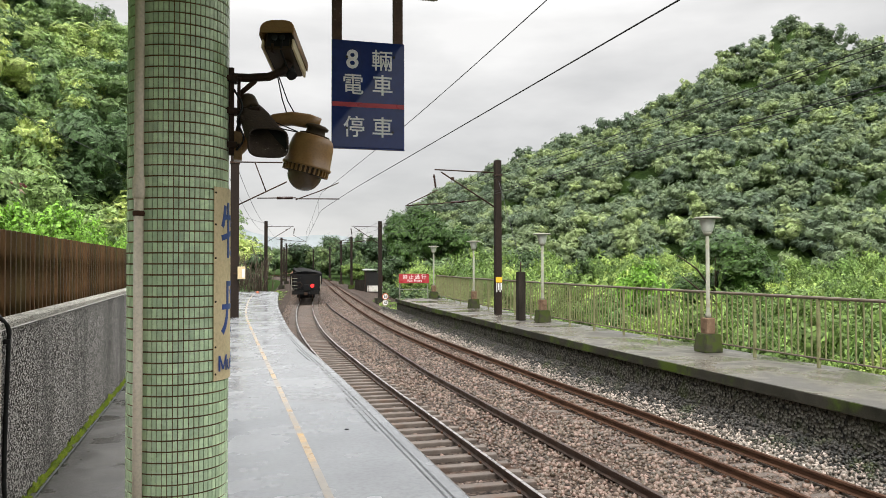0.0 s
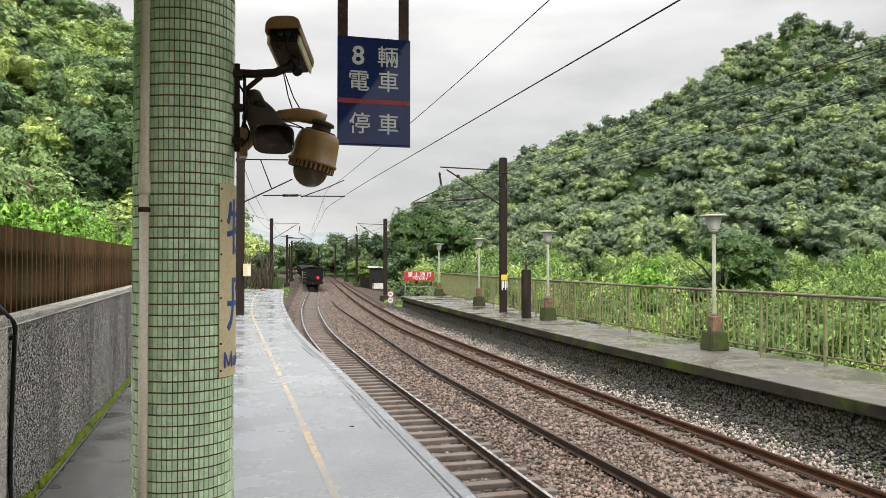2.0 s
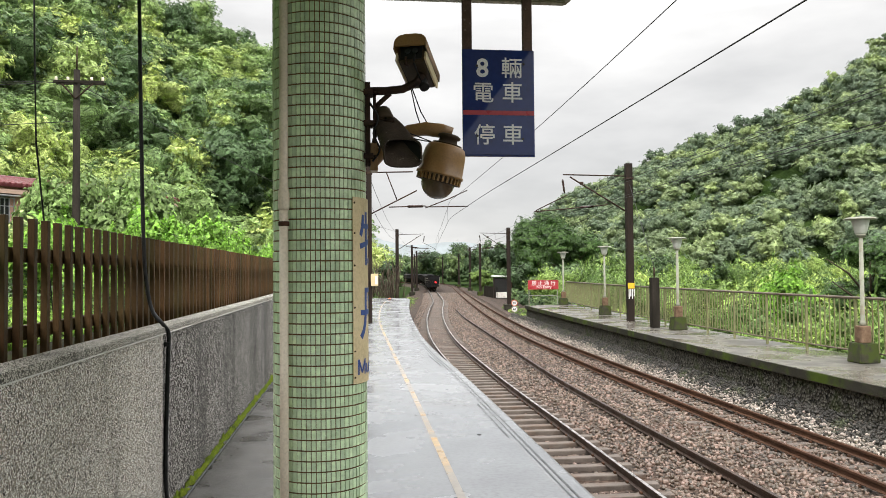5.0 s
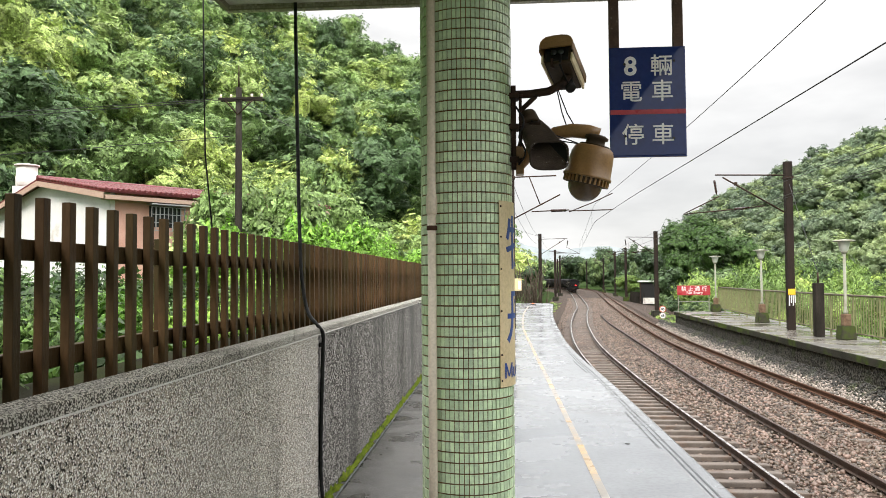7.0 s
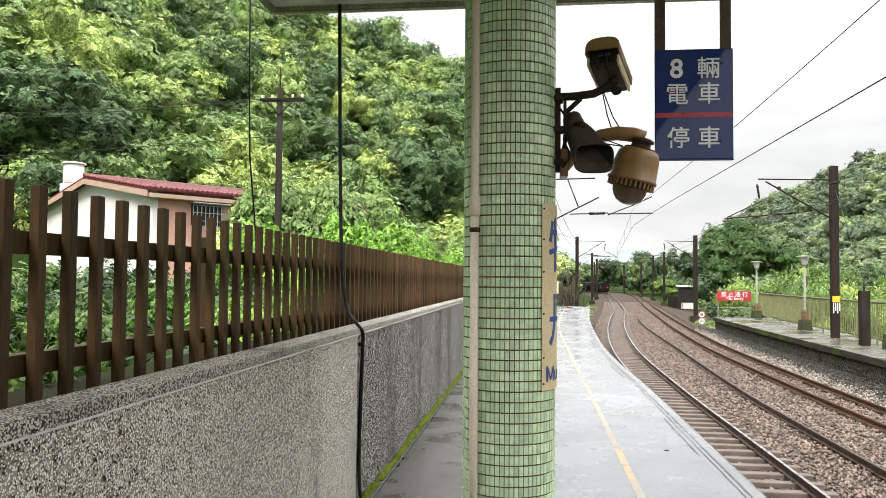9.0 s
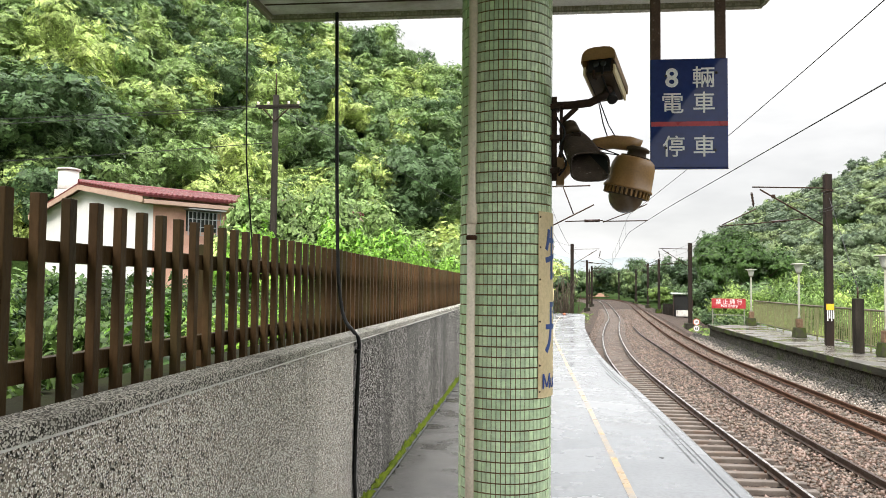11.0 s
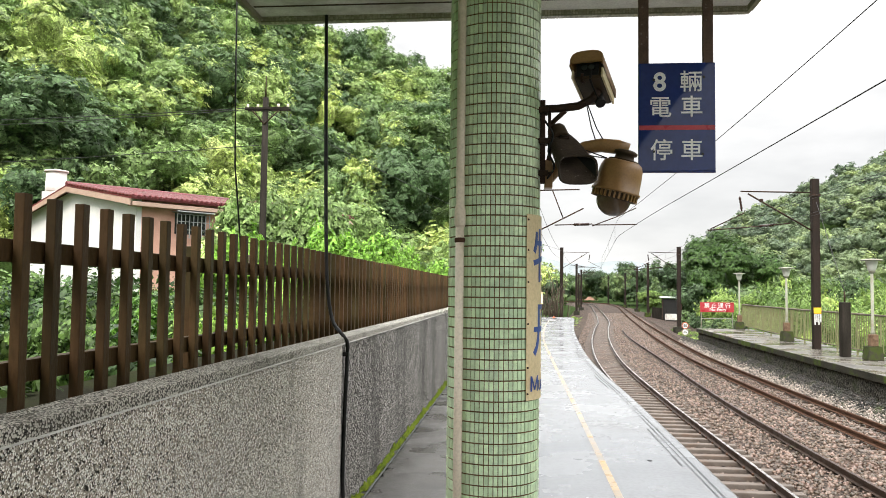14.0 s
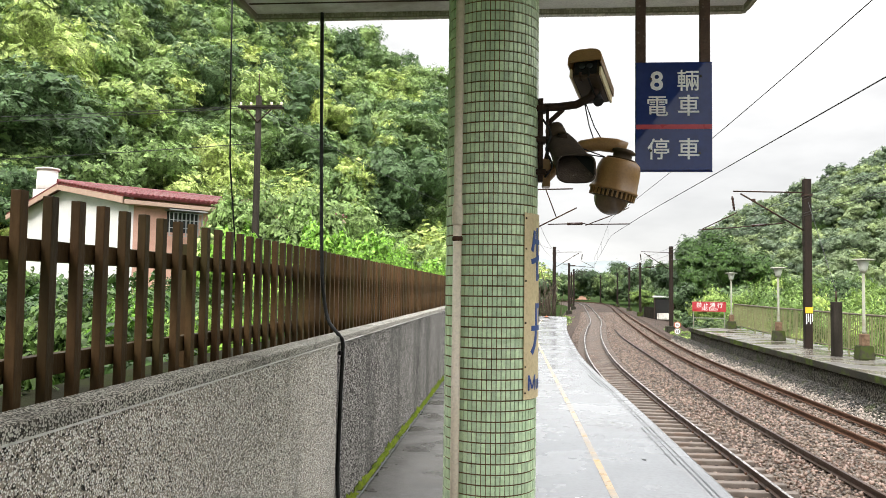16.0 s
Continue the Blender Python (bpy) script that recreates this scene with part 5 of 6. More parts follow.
for x in (-0.278, 0.203):
    part("hanger", box(x, x + 0.075, 0.0125, 0.055, 3.03, 4.83, 0.004), M_HANGER, sign, "rust-speckled steel hanger")
part("frame", box(-0.286, 0.286, -0.014, 0.014, 3.010, 3.019, 0.002), M_SIGN_BLUE, sign)
part("red_bar", box(-0.28, 0.28, -0.0145, -0.0125, 3.335, 3.37), M_SIGN_RED, sign, "red painted bar")
for word, x, z, sz in (("8", -0.127, 3.705, 0.20), ("輛", 0.106, 3.708, 0.172), ("電", -0.119, 3.51, 0.172), ("車", 0.110, 3.515, 0.172), ("停", -0.115, 3.184, 0.172), ("車", 0.110, 3.184, 0.172)):
    t = text_mesh(word, sz, 0.004 if word == "8" else 0.0012, 0.001)
    t.transform(pose(x, -0.0142, z, 90, 0, 0))
    part("character", t, M_WHITE, sign, "white painted character")
for x, z in ((-0.17, 3.72), (0.2, 3.74), (-0.17, 3.17), (0.19, 3.15)):
    part("bolt", lathe([(0.011, 0), (0.008, 0.008)], 8, m=pose(x, -0.013, z, 90, 0, 0)), M_BLACK, sign)

# ---- cables by the wall ----
cb = [(-1.95, 7.69, 4.83), (-1.93, 7.69, 3.6), (-1.90, 7.66, 2.6), (-1.86, 7.6, 2.1), (-1.78, 7.5, 1.80), (-1.66, 7.38, 1.68), (-1.615, 7.42, 1.60), (-1.62, 7.44, 1.45), (-1.63, 7.42, 0.9), (-1.63, 7.39, 0.35), (-1.61, 7.40, 0.02)]
cable = empty("black_cable", Matrix(), "thick black cable hanging from the canopy down the wall", "cable")
part("cable_run", tube(smooth_line(cb, 0.06), 0.018, 8), M_BLACK, cable)
part("clip", box(-1.652, -1.60, 7.40, 7.46, 1.47, 1.51, 0.005), M_BLACK, cable)
tagged(part("thin_cable", tube([(-2.69, 7.2, 4.85), (-2.72, 7.3, 4.1), (-2.78, 7.5, 3.3), (-2.95, 8.2, 2.4), (-3.0, 8.6, 1.4), (-3.0, 8.6, -0.5)], 0.008, 6), M_BLACK), "thin dark cable hanging beside the canopy", "cable")
for x, z in ((1.62, 10.22),):
    tagged(part("drain_spot", lathe([(0.028, 0.0), (0.028, 0.008)], 12, m=pose(x, z, 0.004)), M_BLACK), "small dark round stud in the platform floor", "stud")

# ---- small things at the platform ends ----
ns = empty("warning_board", pose(12.36, 50.45, -0.1), "red no entry board on pale posts with white lettering", "sign")
part("board", box(-1.03, 1.03, -0.02, 0.02, 0.98, 1.60, 0.01), M_SIGN_RED, ns)
for x in (-0.98, 0.93):
    part("leg", box(x, x + 0.05, 0.022, 0.07, 0, 1.6, 0.004), M_LAMP, ns)
part("crossbar", box(-0.93, 0.93, 0.03, 0.06, 0.55, 0.6, 0.004), M_LAMP, ns)
for word, x, z, sz, kern in (("禁", -0.62, 1.40, 0.34, 0), ("止", -0.20, 1.40, 0.34, 0), ("通", 0.22, 1.40, 0.34, 0), ("行", 0.66, 1.40, 0.34, 0), ("No Entry", 0.06, 1.12, 0.27, 0)):
    t = text_mesh(word, sz, 0.002, 0.001)
    t.transform(pose(x, -0.0225, z, 90, 0, 0))
    part("lettering", t, M_WHITE, ns, "white lettering")
sp = empty("speed_sign", pose(11.35, 55.0, -1.6), "pair of round white speed discs on a low post", "sign")
part("post", tube([(0, 0.03, 0), (0, 0.03, 1.6)], 0.025, 8), M_LAMP, sp)
for word, z, rim in (("85", 1.42, M_ORANGE), ("65", 0.98, M_YELLOW)):
    part("disc", lathe([(0.22, 0), (0.22, 0.012)], 24, m=pose(0, 0, z, 90, 0, 0)), M_WHITE, sp)
    part("rim", lathe([(0.22, 0.0), (0.235, 0.0), (0.235, 0.018), (0.18, 0.018), (0.18, 0.0125)], 24, m=pose(0, 0, z, 90, 0, 0), caps=False), rim, sp, "coloured rim")
    t = text_mesh(word, 0.24, 0.006, 0.001)
    t.transform(pose(0, -0.0155, z, 90, 0, 0))
    part("number", t, M_BLACK, sp, "dark numerals")
yb = empty("notice_box", pose(0.80, 32.3, 1.55), "cream and white notice box fixed to the mast", "sign")
part("box_body", box(-0.14, 0.16, -0.05, 0.05, 0, 0.5, 0.01), M_PLATE, yb)
part("panel", box(0.03, 0.13, -0.056, -0.052, 0.06, 0.40), M_WHITE, yb, "white panel")
part("holder", box(-0.3, -0.142, -0.02, 0.02, 0.2, 0.26), M_RUST, yb)
cone = empty("fallen_marker", pose(2.6, 59.5, 0.008), "orange plastic marker lying at the platform end", "marker")
part("marker_body", lathe([(0.14, 0), (0.13, 0.06), (0.06, 0.13), (0.02, 0.15)], 14), M_ORANGE, cone)
part("foot", box(-0.22, 0.22, -0.14, 0.14, 0, 0.05, 0.02), M_BLACK, cone)
shed = empty("trackside_hut", pose(20.9, 110, -1.7, 0, 0, -8), "small dark trackside hut with a pale roof", "hut")
part("wall", box(-1.2, 1.2, -1.5, 1.5, 0, 2.85, 0.02), M_BLACK, shed)
part("roof", box(-1.5, 1.5, -1.8, 1.8, 3.0, 3.2, 0.03), M_SHADE, shed, "pale sheet roof")
part("apron", box(-0.9, 1.25, -1.75, -1.55, 0, 0.85, 0.02), M_SOFFIT, shed, "whitewashed low wall")
for x in (-1.2, 1.25):
    part("corner_post", box(x - 0.05, x + 0.05, -1.7, -1.6, 0, 3.0), M_RUST, shed)
lf = empty("lineside_fence", Matrix(), "dark weathered plank fence along the track", "fence")
for i in range(40):
    part("plank", box(-0.09, 0.09, -0.02, 0.02, 0, 1.6, m=pose(19.9 - i * 0.008, 108.4 + i * 0.24, -1.75, 0, 0, 92)), M_WOOD_POLE, lf)

# ---- house on the slope ----
house = empty("house", pose(-18.28, 35.53, 0, 0, 0, -38), "single-storey house with a white gable and red tiled roof", "house")
W, LEN, EAVE, TOP = 14.8, 12.5, 6.3, 7.45
b = bmesh.new()
gv = [b.verts.new(p) for p in ((0, 0, -2), (-W, 0, -2), (-W, 0, EAVE), (-W / 2, 0, TOP - 0.1), (0, 0, EAVE))]
gw = [b.verts.new(v.co + Vector((0, 0.25, 0))) for v in gv]
b.faces.new(gv)
b.faces.new(gw[::-1])
for i in range(5):
    b.faces.new((gv[i], gw[i], gw[(i + 1) % 5], gv[(i + 1) % 5]))
bmesh.ops.recalc_face_normals(b, faces=b.faces[:])
part("gable_wall", b, M_GABLE, house, "white rendered gable")
part("side_wall", box(-0.25, 0.0, 0.252, LEN, -2, EAVE - 0.02), M_BRICK, house, "salmon brick side wall")
part("back_wall", box(-W, -0.252, LEN, LEN + 0.25, -2, EAVE), M_GABLE, house)
part("side_wall", box(-W, -W + 0.25, 0.252, LEN, -2, EAVE - 0.02), M_GABLE, house)
slope = math.atan2(TOP - EAVE, W / 2)
run = math.hypot(TOP - EAVE, W / 2) + 0.55
for side in (1, -1):
    m = Matrix.Translation((-W / 2, 0, TOP)) @ Matrix.Rotation(side * slope, 4, "Y")
    rf = part("roof", box(0 if side > 0 else -run, run if side > 0 else 0, -0.5, LEN + 0.5, -0.02, 0.1, 0.01, m=m), M_ROOF, house, "red tiled roof slope")
    if side > 0:
        rib = bmesh.new()
        me = bpy.data.meshes.new("roof_tile_course")
        for k in range(20):
            u0 = k * run / 20
            lathe([(0.085, 0), (0.075, run / 20 + 0.03)], 7, rib, m=m @ pose(u0, 0, 0.11 + 0.012 * (k % 2), 0, 90, 0))
        rib.to_mesh(me)
        rib.free()
        me.materials.append(M_ROOF)
        for k in range(50):
            t = new("roof_tile_course", me)
            t.parent, t.matrix_basis = rf, Matrix.Translation((0, -0.45 + k * 0.27, 0))
part("ridge_cap", tube([(-W / 2, -0.55, TOP + 0.13), (-W / 2, LEN + 0.55, TOP + 0.13)], 0.14, 8), M_ROOF, house)
part("eave_board", box(0.02, 0.55, -0.45, LEN + 0.45, EAVE - 0.42, EAVE - 0.22, 0.01), M_MORTAR, house, "pink eave board")
for side in (1, -1):
    m = Matrix.Translation((-W / 2, -0.52, TOP - 0.02)) @ Matrix.Rotation(side * slope, 4, "Y")
    part("barge_board", box(0.05 if side > 0 else -run + 0.02, run - 0.02 if side > 0 else -0.05, -0.04, 0.015, -0.30, -0.02, m=m), M_MORTAR, house)
win = part("window", box(-0.02, 0.03, 1.95, 3.65, 4.7, 5.75), M_GLASS, house, "dark window behind a steel cage")
for k in range(9):
    part("cage_bar", box(0.30, 0.34, 1.9 + k * 0.22, 1.94 + k * 0.22, 4.5, 5.7), M_STEEL, win)
for z in (4.5, 4.9, 5.3, 5.67):
    part("cage_bar", box(0.30, 0.33, 1.9, 3.7, z, z + 0.03), M_STEEL, win)
part("awning", box(0.03, 0.6, 1.8, 3.85, 5.76, 5.82, 0.01), M_STEEL, win, "grey sheet awning")
tank = empty("water_tank", pose(-28.0, 44.35, 6.5), "off-white round water tank on the house roof", "tank")
part("tank_body", lathe([(0.56, 1.2), (0.60, 1.26), (0.60, 1.8), (0.58, 1.82), (0.58, 2.36), (0.54, 2.4)], 20), M_SOFFIT, tank)
part("lid", lathe([(0.68, 2.402), (0.68, 2.50), (0.2, 2.58)], 20), M_SOFFIT, tank, "flat pale lid")
part("stand", box(-0.55, 0.55, -0.55, 0.55, -0.3, 1.2, 0.02), M_SOFFIT, tank, "rendered pale stand")

up = empty("utility_pole", pose(-9.72, 28.7, -2), "weathered utility pole with a crossarm and a transformer box", "pole")
part("pole_body", lathe([(0.16, 0), (0.11, 11.35)], 12), M_WOOD_POLE, up)
part("crossarm", box(-0.75, 0.95, -0.17, -0.11, 10.86, 10.95, 0.01), M_WOOD_POLE, up)
part("crossarm", box(-0.75, 0.95, 0.11, 0.17, 10.86, 10.95, 0.01), M_WOOD_POLE, up)
part("pole_top", lathe([(0.03, 11.3), (0.02, 12.2)], 8), M_RUST, up)
for x in (-0.7, -0.3, 0.5, 0.88):
    part("insulator", lathe([(0.03, 10.95), (0.05, 11.0), (0.045, 11.1)], 8, m=pose(x, 0, 0)), M_PIPE, up, "pale insulator")
part("brace", tube([(-0.5, -0.12, 10.86), (0, -0.12, 10.3)], 0.025, 5), M_RUST, up)
part("brace", tube([(0.6, -0.12, 10.86), (0, -0.12, 10.3)], 0.025, 5), M_RUST, up)
part("meter_box", box(-0.16, 0.16, -0.34, -0.15, 5.1, 5.6, 0.02), M_SHADE, up, "grey fixed box")
for z0, z1, x1 in ((8.95, 11.5, -60), (8.9, 10.8, -60), (7.5, 8.5, -60), (8.95, 7.0, 6)):
    fine_pts = [(-9.9 + (x1 + 9.9) * u, 28.6 + (10 if x1 < 0 else 70) * u, z0 + (z1 - z0) * u - 1.2 * 4 * u * (1 - u) * 0.5) for u in np.linspace(0, 1, 14)]
    tagged(part("power_line", tube(fine_pts, 0.014, 5), M_WIRE), "dark power line running from the utility pole", "wire", "power lines")


# ---- planting near the line ----
def tree(name, x, y, z, height, radius, mat, seed, label, leaves=1500, leaf=0.12, lobes=9, group="", trunk=0.16, flat=0.9):
    t = empty(name, pose(x, y, z), label, "tree" if name == "tree" else "bush", group)
    g = random.Random(seed)
    bm = tube([(0, 0, -0.3), (g.uniform(-0.1, 0.1), g.uniform(-0.1, 0.1), height * 0.35), (g.uniform(-0.2, 0.2), g.uniform(-0.2, 0.2), height * 0.75)], trunk, 8, r_end=trunk * 0.35)
    for k in range(5):
        a, h0 = g.uniform(0, 6.28), height * g.uniform(0.2, 0.5)
        tube([(0, 0, h0), (math.cos(a) * radius * 0.35, math.sin(a) * radius * 0.35, h0 + height * 0.2), (math.cos(a) * radius * 0.7, math.sin(a) * radius * 0.7, h0 + height * 0.3)], trunk * 0.4, 6, bm, trunk * 0.12)
    part("trunk", bm, M_BARK, t)
    v, f = crown(seed, int(leaves * 1.4), leaf * 1.25, lobes, flat, clumps=11)
    quads("crown", v * (radius, radius, height * 0.52) + (0, 0, height * 0.56), f, mat, t)
    return t


tree("tree", 28.4, 119, -1.8, 13.8, 5.6, F_DARK, 31, "large dark green broadleaf tree beside the track", 15000, 0.038, 16, trunk=0.3)
tree("bush", 25.2, 111, -1.9, 7.5, 2.8, F_DARK, 54, "dark green bush at the foot of the big tree", 5000, 0.06, 12)
tree("bush", 29.5, 108, -1.9, 8.5, 3.2, F_DARK, 55, "dark green bush at the foot of the big tree", 5000, 0.06, 12)
tree("tree", 27.5, 97, -1.8, 9.8, 4.2, F_DARK, 32, "dark green broadleaf tree beside the track", 9000, 0.045, 12, trunk=0.22)
tree("tree", 27.5, 39, -3.4, 7.6, 3.6, F_DARK, 33, "dark rounded tree in the valley scrub", 9000, 0.04, 12, trunk=0.2)
tree("bush", 17.6, 30.5, -3.3, 5.7, 1.5, F_LIME, 34, "bright lime green bush behind the railing", 3900, 0.060, 11)
tree("bush", 19.6, 33, -3.3, 5.2, 1.4, F_LIME, 35, "bright lime green bush behind the railing", 3300, 0.060, 11)
tree("bush", -6.1, 17.5, -1.7, 5.9, 1.5, F_LIME, 36, "bright lime green bush behind the slatted fence", 7800, 0.045, 12)
tree("bush", -4.9, 19.5, -1.7, 5.6, 1.4, F_LIME, 37, "bright lime green bush behind the slatted fence", 5400, 0.051, 11)
tree("bush", -6.0, 28, -1.7, 5.9, 1.5, F_LIME, 38, "fresh green bush behind the slatted fence", 4800, 0.051, 11)
tree("bush", -4.3, 27, -1.7, 6.0, 1.4, F_LIME, 39, "fresh green bush behind the slatted fence", 4800, 0.051, 11)
tree("bush", -3.6, 33, -1.7, 5.4, 1.5, F_LIME, 40, "fresh green bush behind the slatted fence", 4200, 0.054, 11)
tree("tree", -10.0, 30.9, -1.8, 8.5, 2.3, F_HILL, 51, "green broadleaf tree in front of the house", 7000, 0.05, 12)
tree("tree", -11.6, 31.2, -1.8, 7.9, 1.7, F_HILL, 53, "green broadleaf tree in front of the house", 6000, 0.05, 12)
tree("tree", -8.5, 30.4, -1.8, 8.2, 2.2, F_HILL, 52, "green broadleaf tree in front of the house", 6000, 0.05, 12)
tree("tree", 20.9, 128, -1.7, 4.8, 2.1, F_BUSH, 41, "yellow-green young tree by the mast", 4500, 0.060, 11)
near_l = [crown(200 + i, 1500, 0.075, 9, slim=0.5) for i in range(4)]
g1 = np.random.default_rng(77)
sp_ = []
for i in range(84):
    x, y = g1.uniform(-10.5, -3.0), g1.uniform(2.5, 34)
    r = g1.uniform(0.7, 1.25)
    sp_.append((x, y, g1.uniform(-0.7, 1.0) + 0.035 * y * (x < -5), r))
for i in range(14):
    y = g1.uniform(9, 18)
    sp_.append((-0.615 * y + g1.uniform(-1.6, 1.6), y, g1.uniform(0.5, 1.4), g1.uniform(1.0, 1.5)))
lime = [(-0.34 * y - g1.uniform(-0.3, 1.6), y, g1.uniform(0.2, 1.6), g1.uniform(0.6, 1.0)) for y in g1.uniform(8, 19, 18)]
cover("lime_shrubs", np.array(lime), near_l, F_LIME, 19, "bright green leafy shrubs close behind the slatted fence", "shrubs", 1.1)
cover("garden_shrubs", np.array(sp_), near_l, F_DARK, 12, "dark glossy garden shrubs behind the slatted fence", "shrubs", 1.15)
sp_ = [(g1.uniform(-30, -8), g1.uniform(20, 62), g1.uniform(-1.5, 2.5), g1.uniform(1.6, 2.8)) for i in range(220)]
sp_ = [s for s in sp_ if not (-36 < s[0] < -9 and s[1] < 58)]
cover("slope_shrubs", np.array(sp_), hill_forms, F_HILL, 13, "mixed green shrubs below the wooded hill", "shrubs", 1.2)

bush_forms = [crown(220 + i, 720, 0.084, 9, slim=0.36, droop=0.3) for i in range(5)]
val = []
for i in range(330):
    d, a = 22 + 115 * g1.uniform(0, 1) ** 1.2, radians(g1.uniform(13, 56))
    x, y = d * math.sin(a), d * math.cos(a)
    if x > x_on(r_line, y) + 7.5:
        r = g1.uniform(1.1, 2.3) * (0.75 + d / 110)
        val.append((x, y, float(terrain(x, y)) + r * 0.7 + 0.012 * d, r))
cover("valley_scrub", np.array(val), bush_forms, F_BUSH, 14, "light green bamboo and scrub in the valley", "scrub", 1.35)
front_ = []
for i in range(120):
    y = g1.uniform(4, 52)
    x = float(np.interp(y, rail_line[:, 1], rail_line[:, 0])) + g1.uniform(1.3, 5.5)
    front_.append((x, y, g1.uniform(-2.4, -0.5), g1.uniform(0.8, 1.4)))
cover("bank_plants", np.array(front_), [crown(240 + i, 900, 0.16, 10, slim=0.2, droop=0.5) for i in range(4)], F_BUSH, 15, "long-leaved green plants on the bank behind the railing", "plants", 1.1)
verge = []
for i in range(150):
    y = g1.uniform(84, 235)
    x = x_on(r_line, min(y, 188)) + g1.uniform(6.5, 34) + (0 if y < 190 else -0.2 * (y - 190))
    r = g1.uniform(1.7, 2.9) + 0.016 * max(0, y - 110)
    verge.append((x, y, -1.5 + r * g1.uniform(0.6, 1.4), r))
for i in range(80):
    y = g1.uniform(128, 240)
    r = g1.uniform(2.6, 4.6)
    verge.append((x_on(r_line, min(y, 188)) + g1.uniform(8, 26) - 0.25 * max(0, y - 190), y, 0.5 + r * g1.uniform(0.7, 1.3), r))
for i in range(60):
    y = g1.uniform(56, 96)
    r = g1.uniform(0.6, 1.3)
    verge.append((x_on(r_line, y) + g1.uniform(4.4, 11), y, -1.6 + r * 0.6, r))
for i in range(70):
    y = g1.uniform(96, 225)
    r = g1.uniform(1.6, 3.2)
    verge.append((x_on(l_line, min(y, 188)) - g1.uniform(6.5, 30) - max(0, y - 190) * 0.5, y, -1.6 + r * g1.uniform(0.4, 1.0), r))
for i in range(150):
    x, y = g1.uniform(-70, 60), g1.uniform(282, 330)
    r = g1.uniform(3.5, 6)
    verge.append((x, y, -1 + r * g1.uniform(0.5, 1.1), r))
cover("lineside_trees", np.array(verge), mount_forms + hill_forms[:2], F_BAMBOO, 16, "green bamboo and trees lining the far curve", "trees", 1.15)
tw = bmesh.new()
g = random.Random(5)
for i in range(260):
    x, y = g.uniform(-6, 4.2), g.uniform(67, 84)
    a, h = g.uniform(0, 6.28), g.uniform(2.5, 6.2)
    tube([(x, y, -1.7), (x + math.cos(a) * 0.3, y + math.sin(a) * 0.3, -1.7 + h * 0.6), (x + math.cos(a) * g.uniform(0.5, 1.5), y + math.sin(a) * 0.9, -1.7 + h)], 0.05, 4, tw, 0.012)
tagged(part("bare_thicket", tw, M_BARK), "brown leafless thicket beyond the platform end", "thicket", kind="stuff")
sp_ = [(g1.uniform(-9, 3.4), g1.uniform(66, 95), g1.uniform(-1.6, -0.2), g1.uniform(0.7, 1.7)) for i in range(60)]
cover("end_shrubs", np.array(sp_), mount_forms, F_DARK, 17, "low dark shrubs beyond the platform end", "shrubs", 1.0)
sp_ = [(g1.uniform(3.5, 5.2) + 0.09 * (y - 66), y, -1.62, g1.uniform(0.2, 0.5)) for y in g1.uniform(66, 110, 90)]
sp_ += [(x_on(r_line, y) + g1.uniform(2.6, 4.5), y, -1.55, g1.uniform(0.2, 0.45)) for y in g1.uniform(51, 78, 110)]
cover("verge_grass", np.array(sp_), [crown(260, 160, 0.2, 5, slim=0.15)], F_BUSH, 18, "bright grass tufts beside the track", "grass", 0.7)
fv = empty("far_house", pose(0, 330, 0, 0, 0, 12), "distant pale building with a red roof among trees", "house")
part("wall", box(26.5, 33, -4, 4, -2, 8.0, 0.05), M_BRICK, fv)
part("roof", box(26.1, 33.4, -4.5, 4.5, 8.0, 8.8, 0.3), M_ROOF, fv, "red roof")

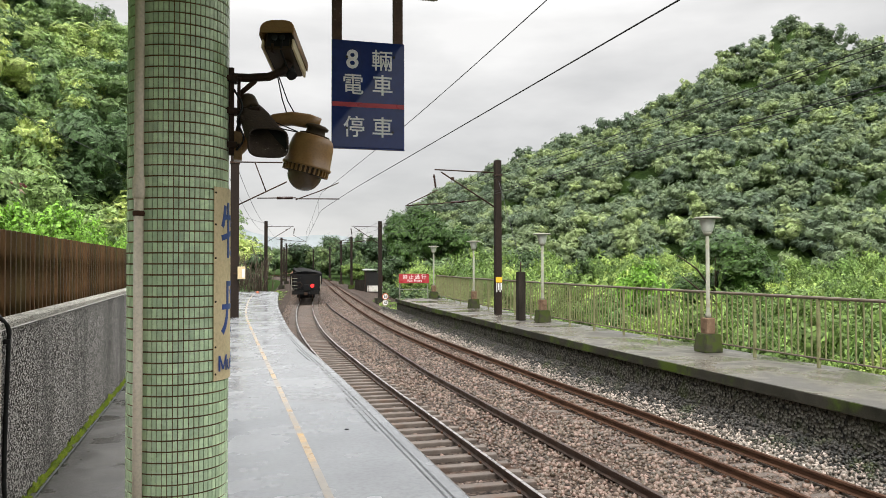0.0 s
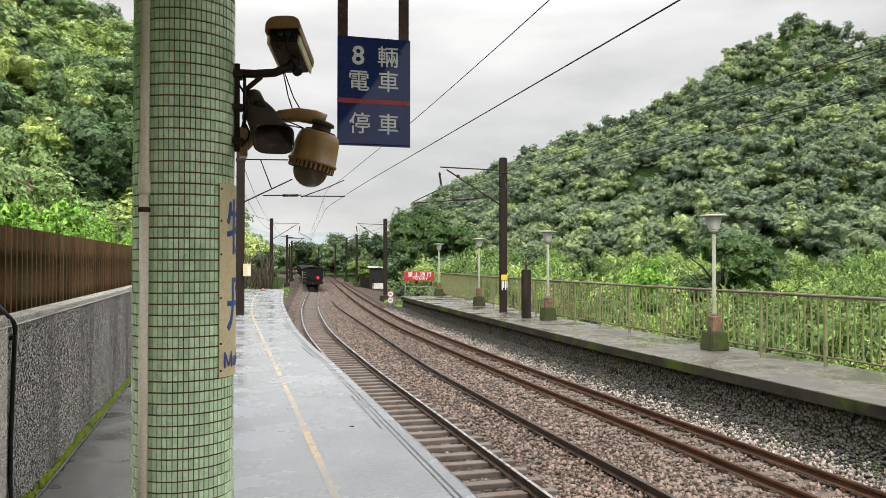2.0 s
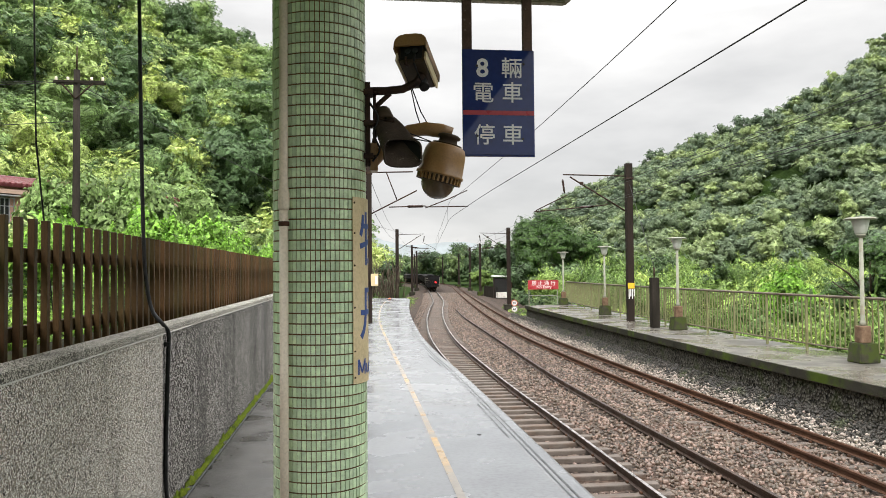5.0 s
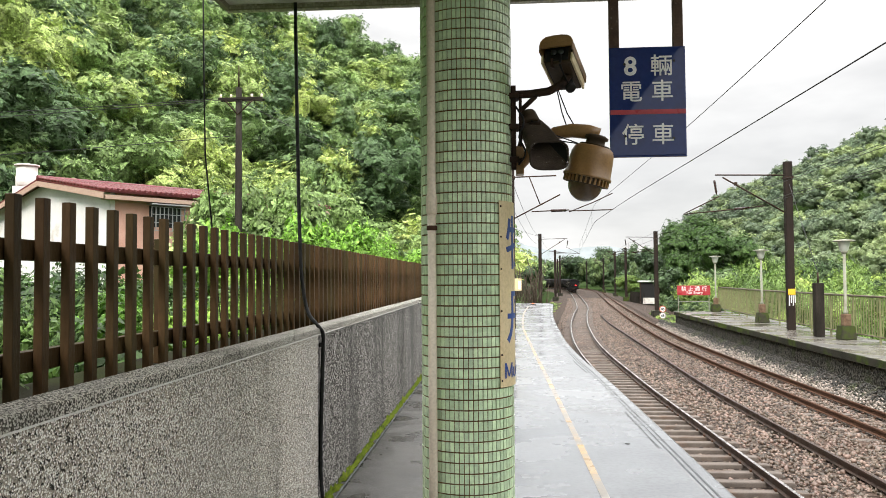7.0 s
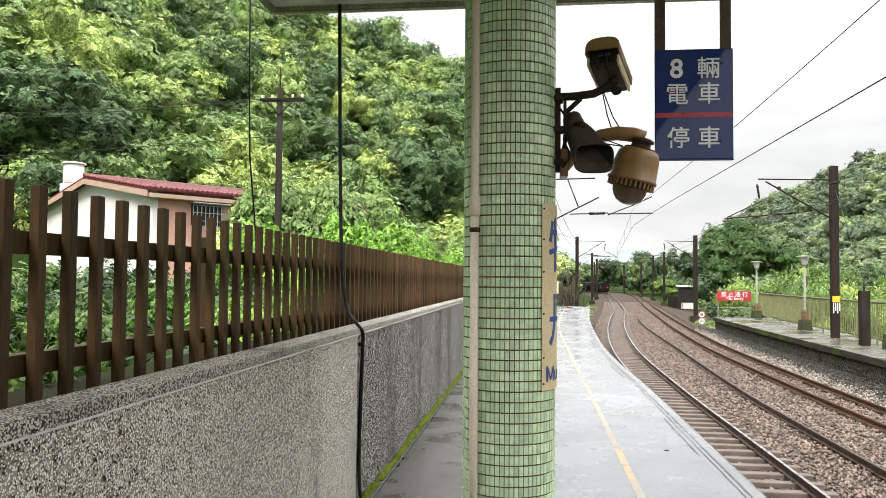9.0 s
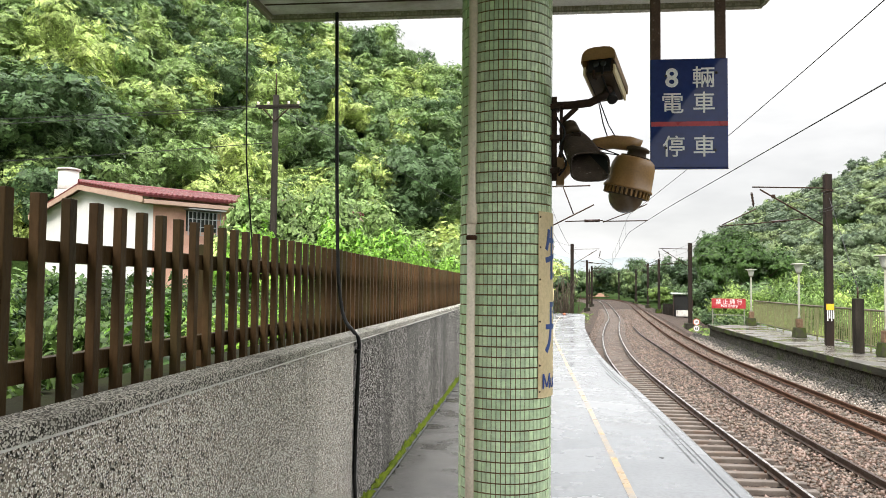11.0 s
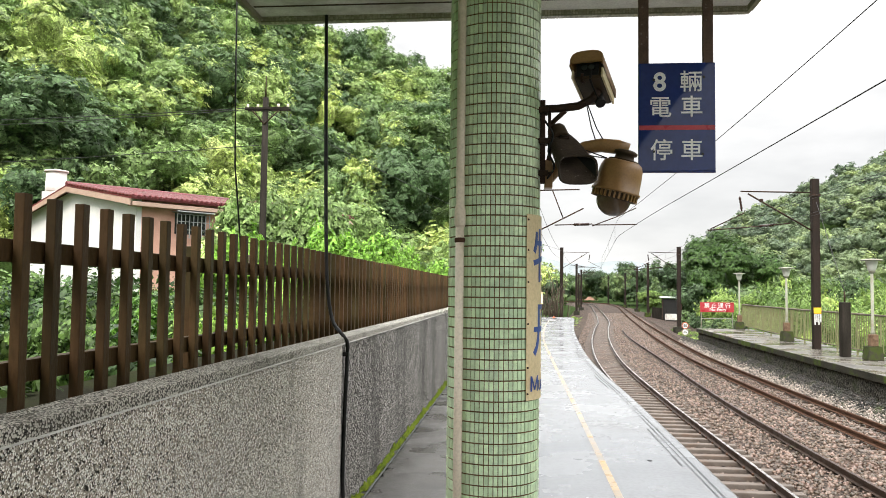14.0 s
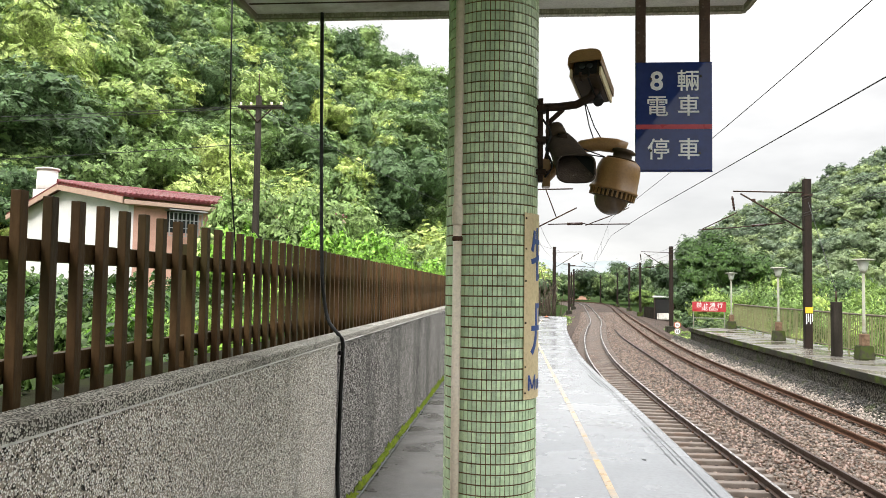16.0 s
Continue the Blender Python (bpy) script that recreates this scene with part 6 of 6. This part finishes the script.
# ---- freight train ----
def wagon(tail):
    w = empty("hopper_wagon", Matrix(), "sooty black coal hopper wagon rolling away on the track", "wagon", "freight train wagons")
    b = bmesh.new()
    prof = [(-0.95, 0.95), (-1.32, 1.55), (-1.32, 2.45), (1.32, 2.45), (1.32, 1.55), (0.95, 0.95)]
    ends = [[b.verts.new((x, y, z)) for x, z in prof] for y in (-4.0, 4.0)]
    for i in range(6):
        b.faces.new((ends[0][i], ends[0][(i + 1) % 6], ends[1][(i + 1) % 6], ends[1][i]))
    b.faces.new(ends[0][::-1])
    b.faces.new(ends[1])
    bmesh.ops.recalc_face_normals(b, faces=b.faces[:])
    bmesh.ops.bevel(b, geom=b.edges[:], offset=0.03, segments=2, affect="EDGES")
    part("hopper", b, M_WAGON, w)
    b = bmesh.new()
    bmesh.ops.create_grid(b, x_segments=6, y_segments=14, size=1)
    for v in b.verts:
        v.co = Vector((v.co.x * 1.26, v.co.y * 3.9, 2.46 + 0.2 * (1 - v.co.x**2) + 0.05 * noise.noise(v.co * 3)))
    part("coal_load", b, M_COAL, w, "heaped black load")
    part("underframe", box(-0.55, 0.55, -4.35, 4.35, 0.72, 0.95, 0.02), M_WAGON, w)
    for y in (-4.36, 4.36):
        part("buffer_beam", box(-1.15, 1.15, y - 0.06, y + 0.06, 0.68, 1.0, 0.02), M_WAGON, w)
        part("coupler", box(-0.14, 0.14, y - 0.22, y + 0.22, 0.62, 0.86, 0.03), M_RUST, w)
    for y in (-2.9, 2.9):
        part("bogie_frame", box(-0.75, 0.75, y - 0.95, y + 0.95, 0.38, 0.7, 0.04), M_WAGON, w)
        for dy in (-0.6, 0.6):
            for s in (-1, 1):
                part("wheel", lathe([(0.40, -0.06), (0.40, 0.0), (0.43, 0.005), (0.43, 0.03)], 20, m=pose(s * 0.55, y + dy, 0.43, 0, -90 * s, 0)), M_RUST, w)
    for x in (-1.0, -0.5, 0.5, 1.0):
        for y in (-4.03, 4.03):
            part("end_stiffener", box(x - 0.04, x + 0.04, y - 0.03, y + 0.03, 1.0, 2.4), M_WAGON, w)
    for k in range(6):
        part("side_rib", box(-1.36, -1.322, -3.4 + k * 1.36, -3.3 + k * 1.36, 1.5, 2.42), M_WAGON, w)
        part("side_rib", box(1.322, 1.36, -3.4 + k * 1.36, -3.3 + k * 1.36, 1.5, 2.42), M_WAGON, w)
    if tail:
        part("tail_disc", lathe([(0.16, 0), (0.16, 0.03)], 20, m=pose(0.55, -4.52, 1.42, 90, 0, 0)), M_TAIL, w, "glowing red tail marker")
        part("hand_wheel", lathe([(0.22, 0), (0.26, 0.0), (0.26, 0.03), (0.22, 0.03)], 18, m=pose(-0.55, -4.2, 1.5, 90, 0, 0), caps=False), M_RUST, w)
        for x in (-1.22, 1.22):
            part("handrail", tube([(x, -4.12, 1.0), (x, -4.3, 1.1), (x, -4.3, 2.1), (x, -4.05, 2.2)], 0.025, 6), M_LAMP, w, "pale grab rail")
        for k in range(4):
            part("ladder_rung", tube([(-1.15, -4.12, 1.15 + k * 0.3), (-0.72, -4.12, 1.15 + k * 0.3)], 0.02, 6), M_LAMP, w)
        part("air_hose", tube([(0.3, -4.5, 0.9), (0.36, -4.66, 0.7), (0.3, -4.68, 0.5)], 0.035, 6), M_BLACK, w, "black brake hose")
        part("brake_box", box(-0.2, 0.35, -4.5, -4.05, 1.0, 1.5, 0.03), M_WAGON, w)
    return w


M_TAIL = material("red_tail_marker", (0.75, 0.015, 0.02), (0.85, 0.03, 0.03), 3, 0.4)
M_TAIL.node_tree.nodes["Principled BSDF"].inputs["Emission Color"].default_value = (1, 0.03, 0.03, 1)
M_TAIL.node_tree.nodes["Principled BSDF"].inputs["Emission Strength"].default_value = 0.8
train = [wagon(True)]
mid_wagon = wagon(False)
train.append(mid_wagon)
for i in range(8):
    train.append(copy_thing(mid_wagon, Matrix()))
arc_s = np.concatenate([[0], np.cumsum(np.linalg.norm(np.diff(l_line, axis=0), axis=1))])
S_START = float(np.interp(67.0, l_line[:250, 1], arc_s[:250]))


def on_track(s):
    """The pose of a wagon whose middle stands s metres along the line."""
    a, c = [np.array([np.interp(s + d, arc_s, l_line[:, k]) for k in (0, 1)]) for d in (-2.9, 2.9)]
    m = (a + c) / 2
    return pose(m[0], m[1], RAIL_Z, 0, 0, math.degrees(math.atan2(c[1] - a[1], c[0] - a[0])) - 90)


def motions():
    for i, w in enumerate(train):
        rows = []
        for k in range(33):
            t = k * 0.5
            rows.append((t, on_track(S_START + 4.4 + 9.1 * i + 11.0 * t + 0.35 * t * t)))
        walk(w, rows)


motions()
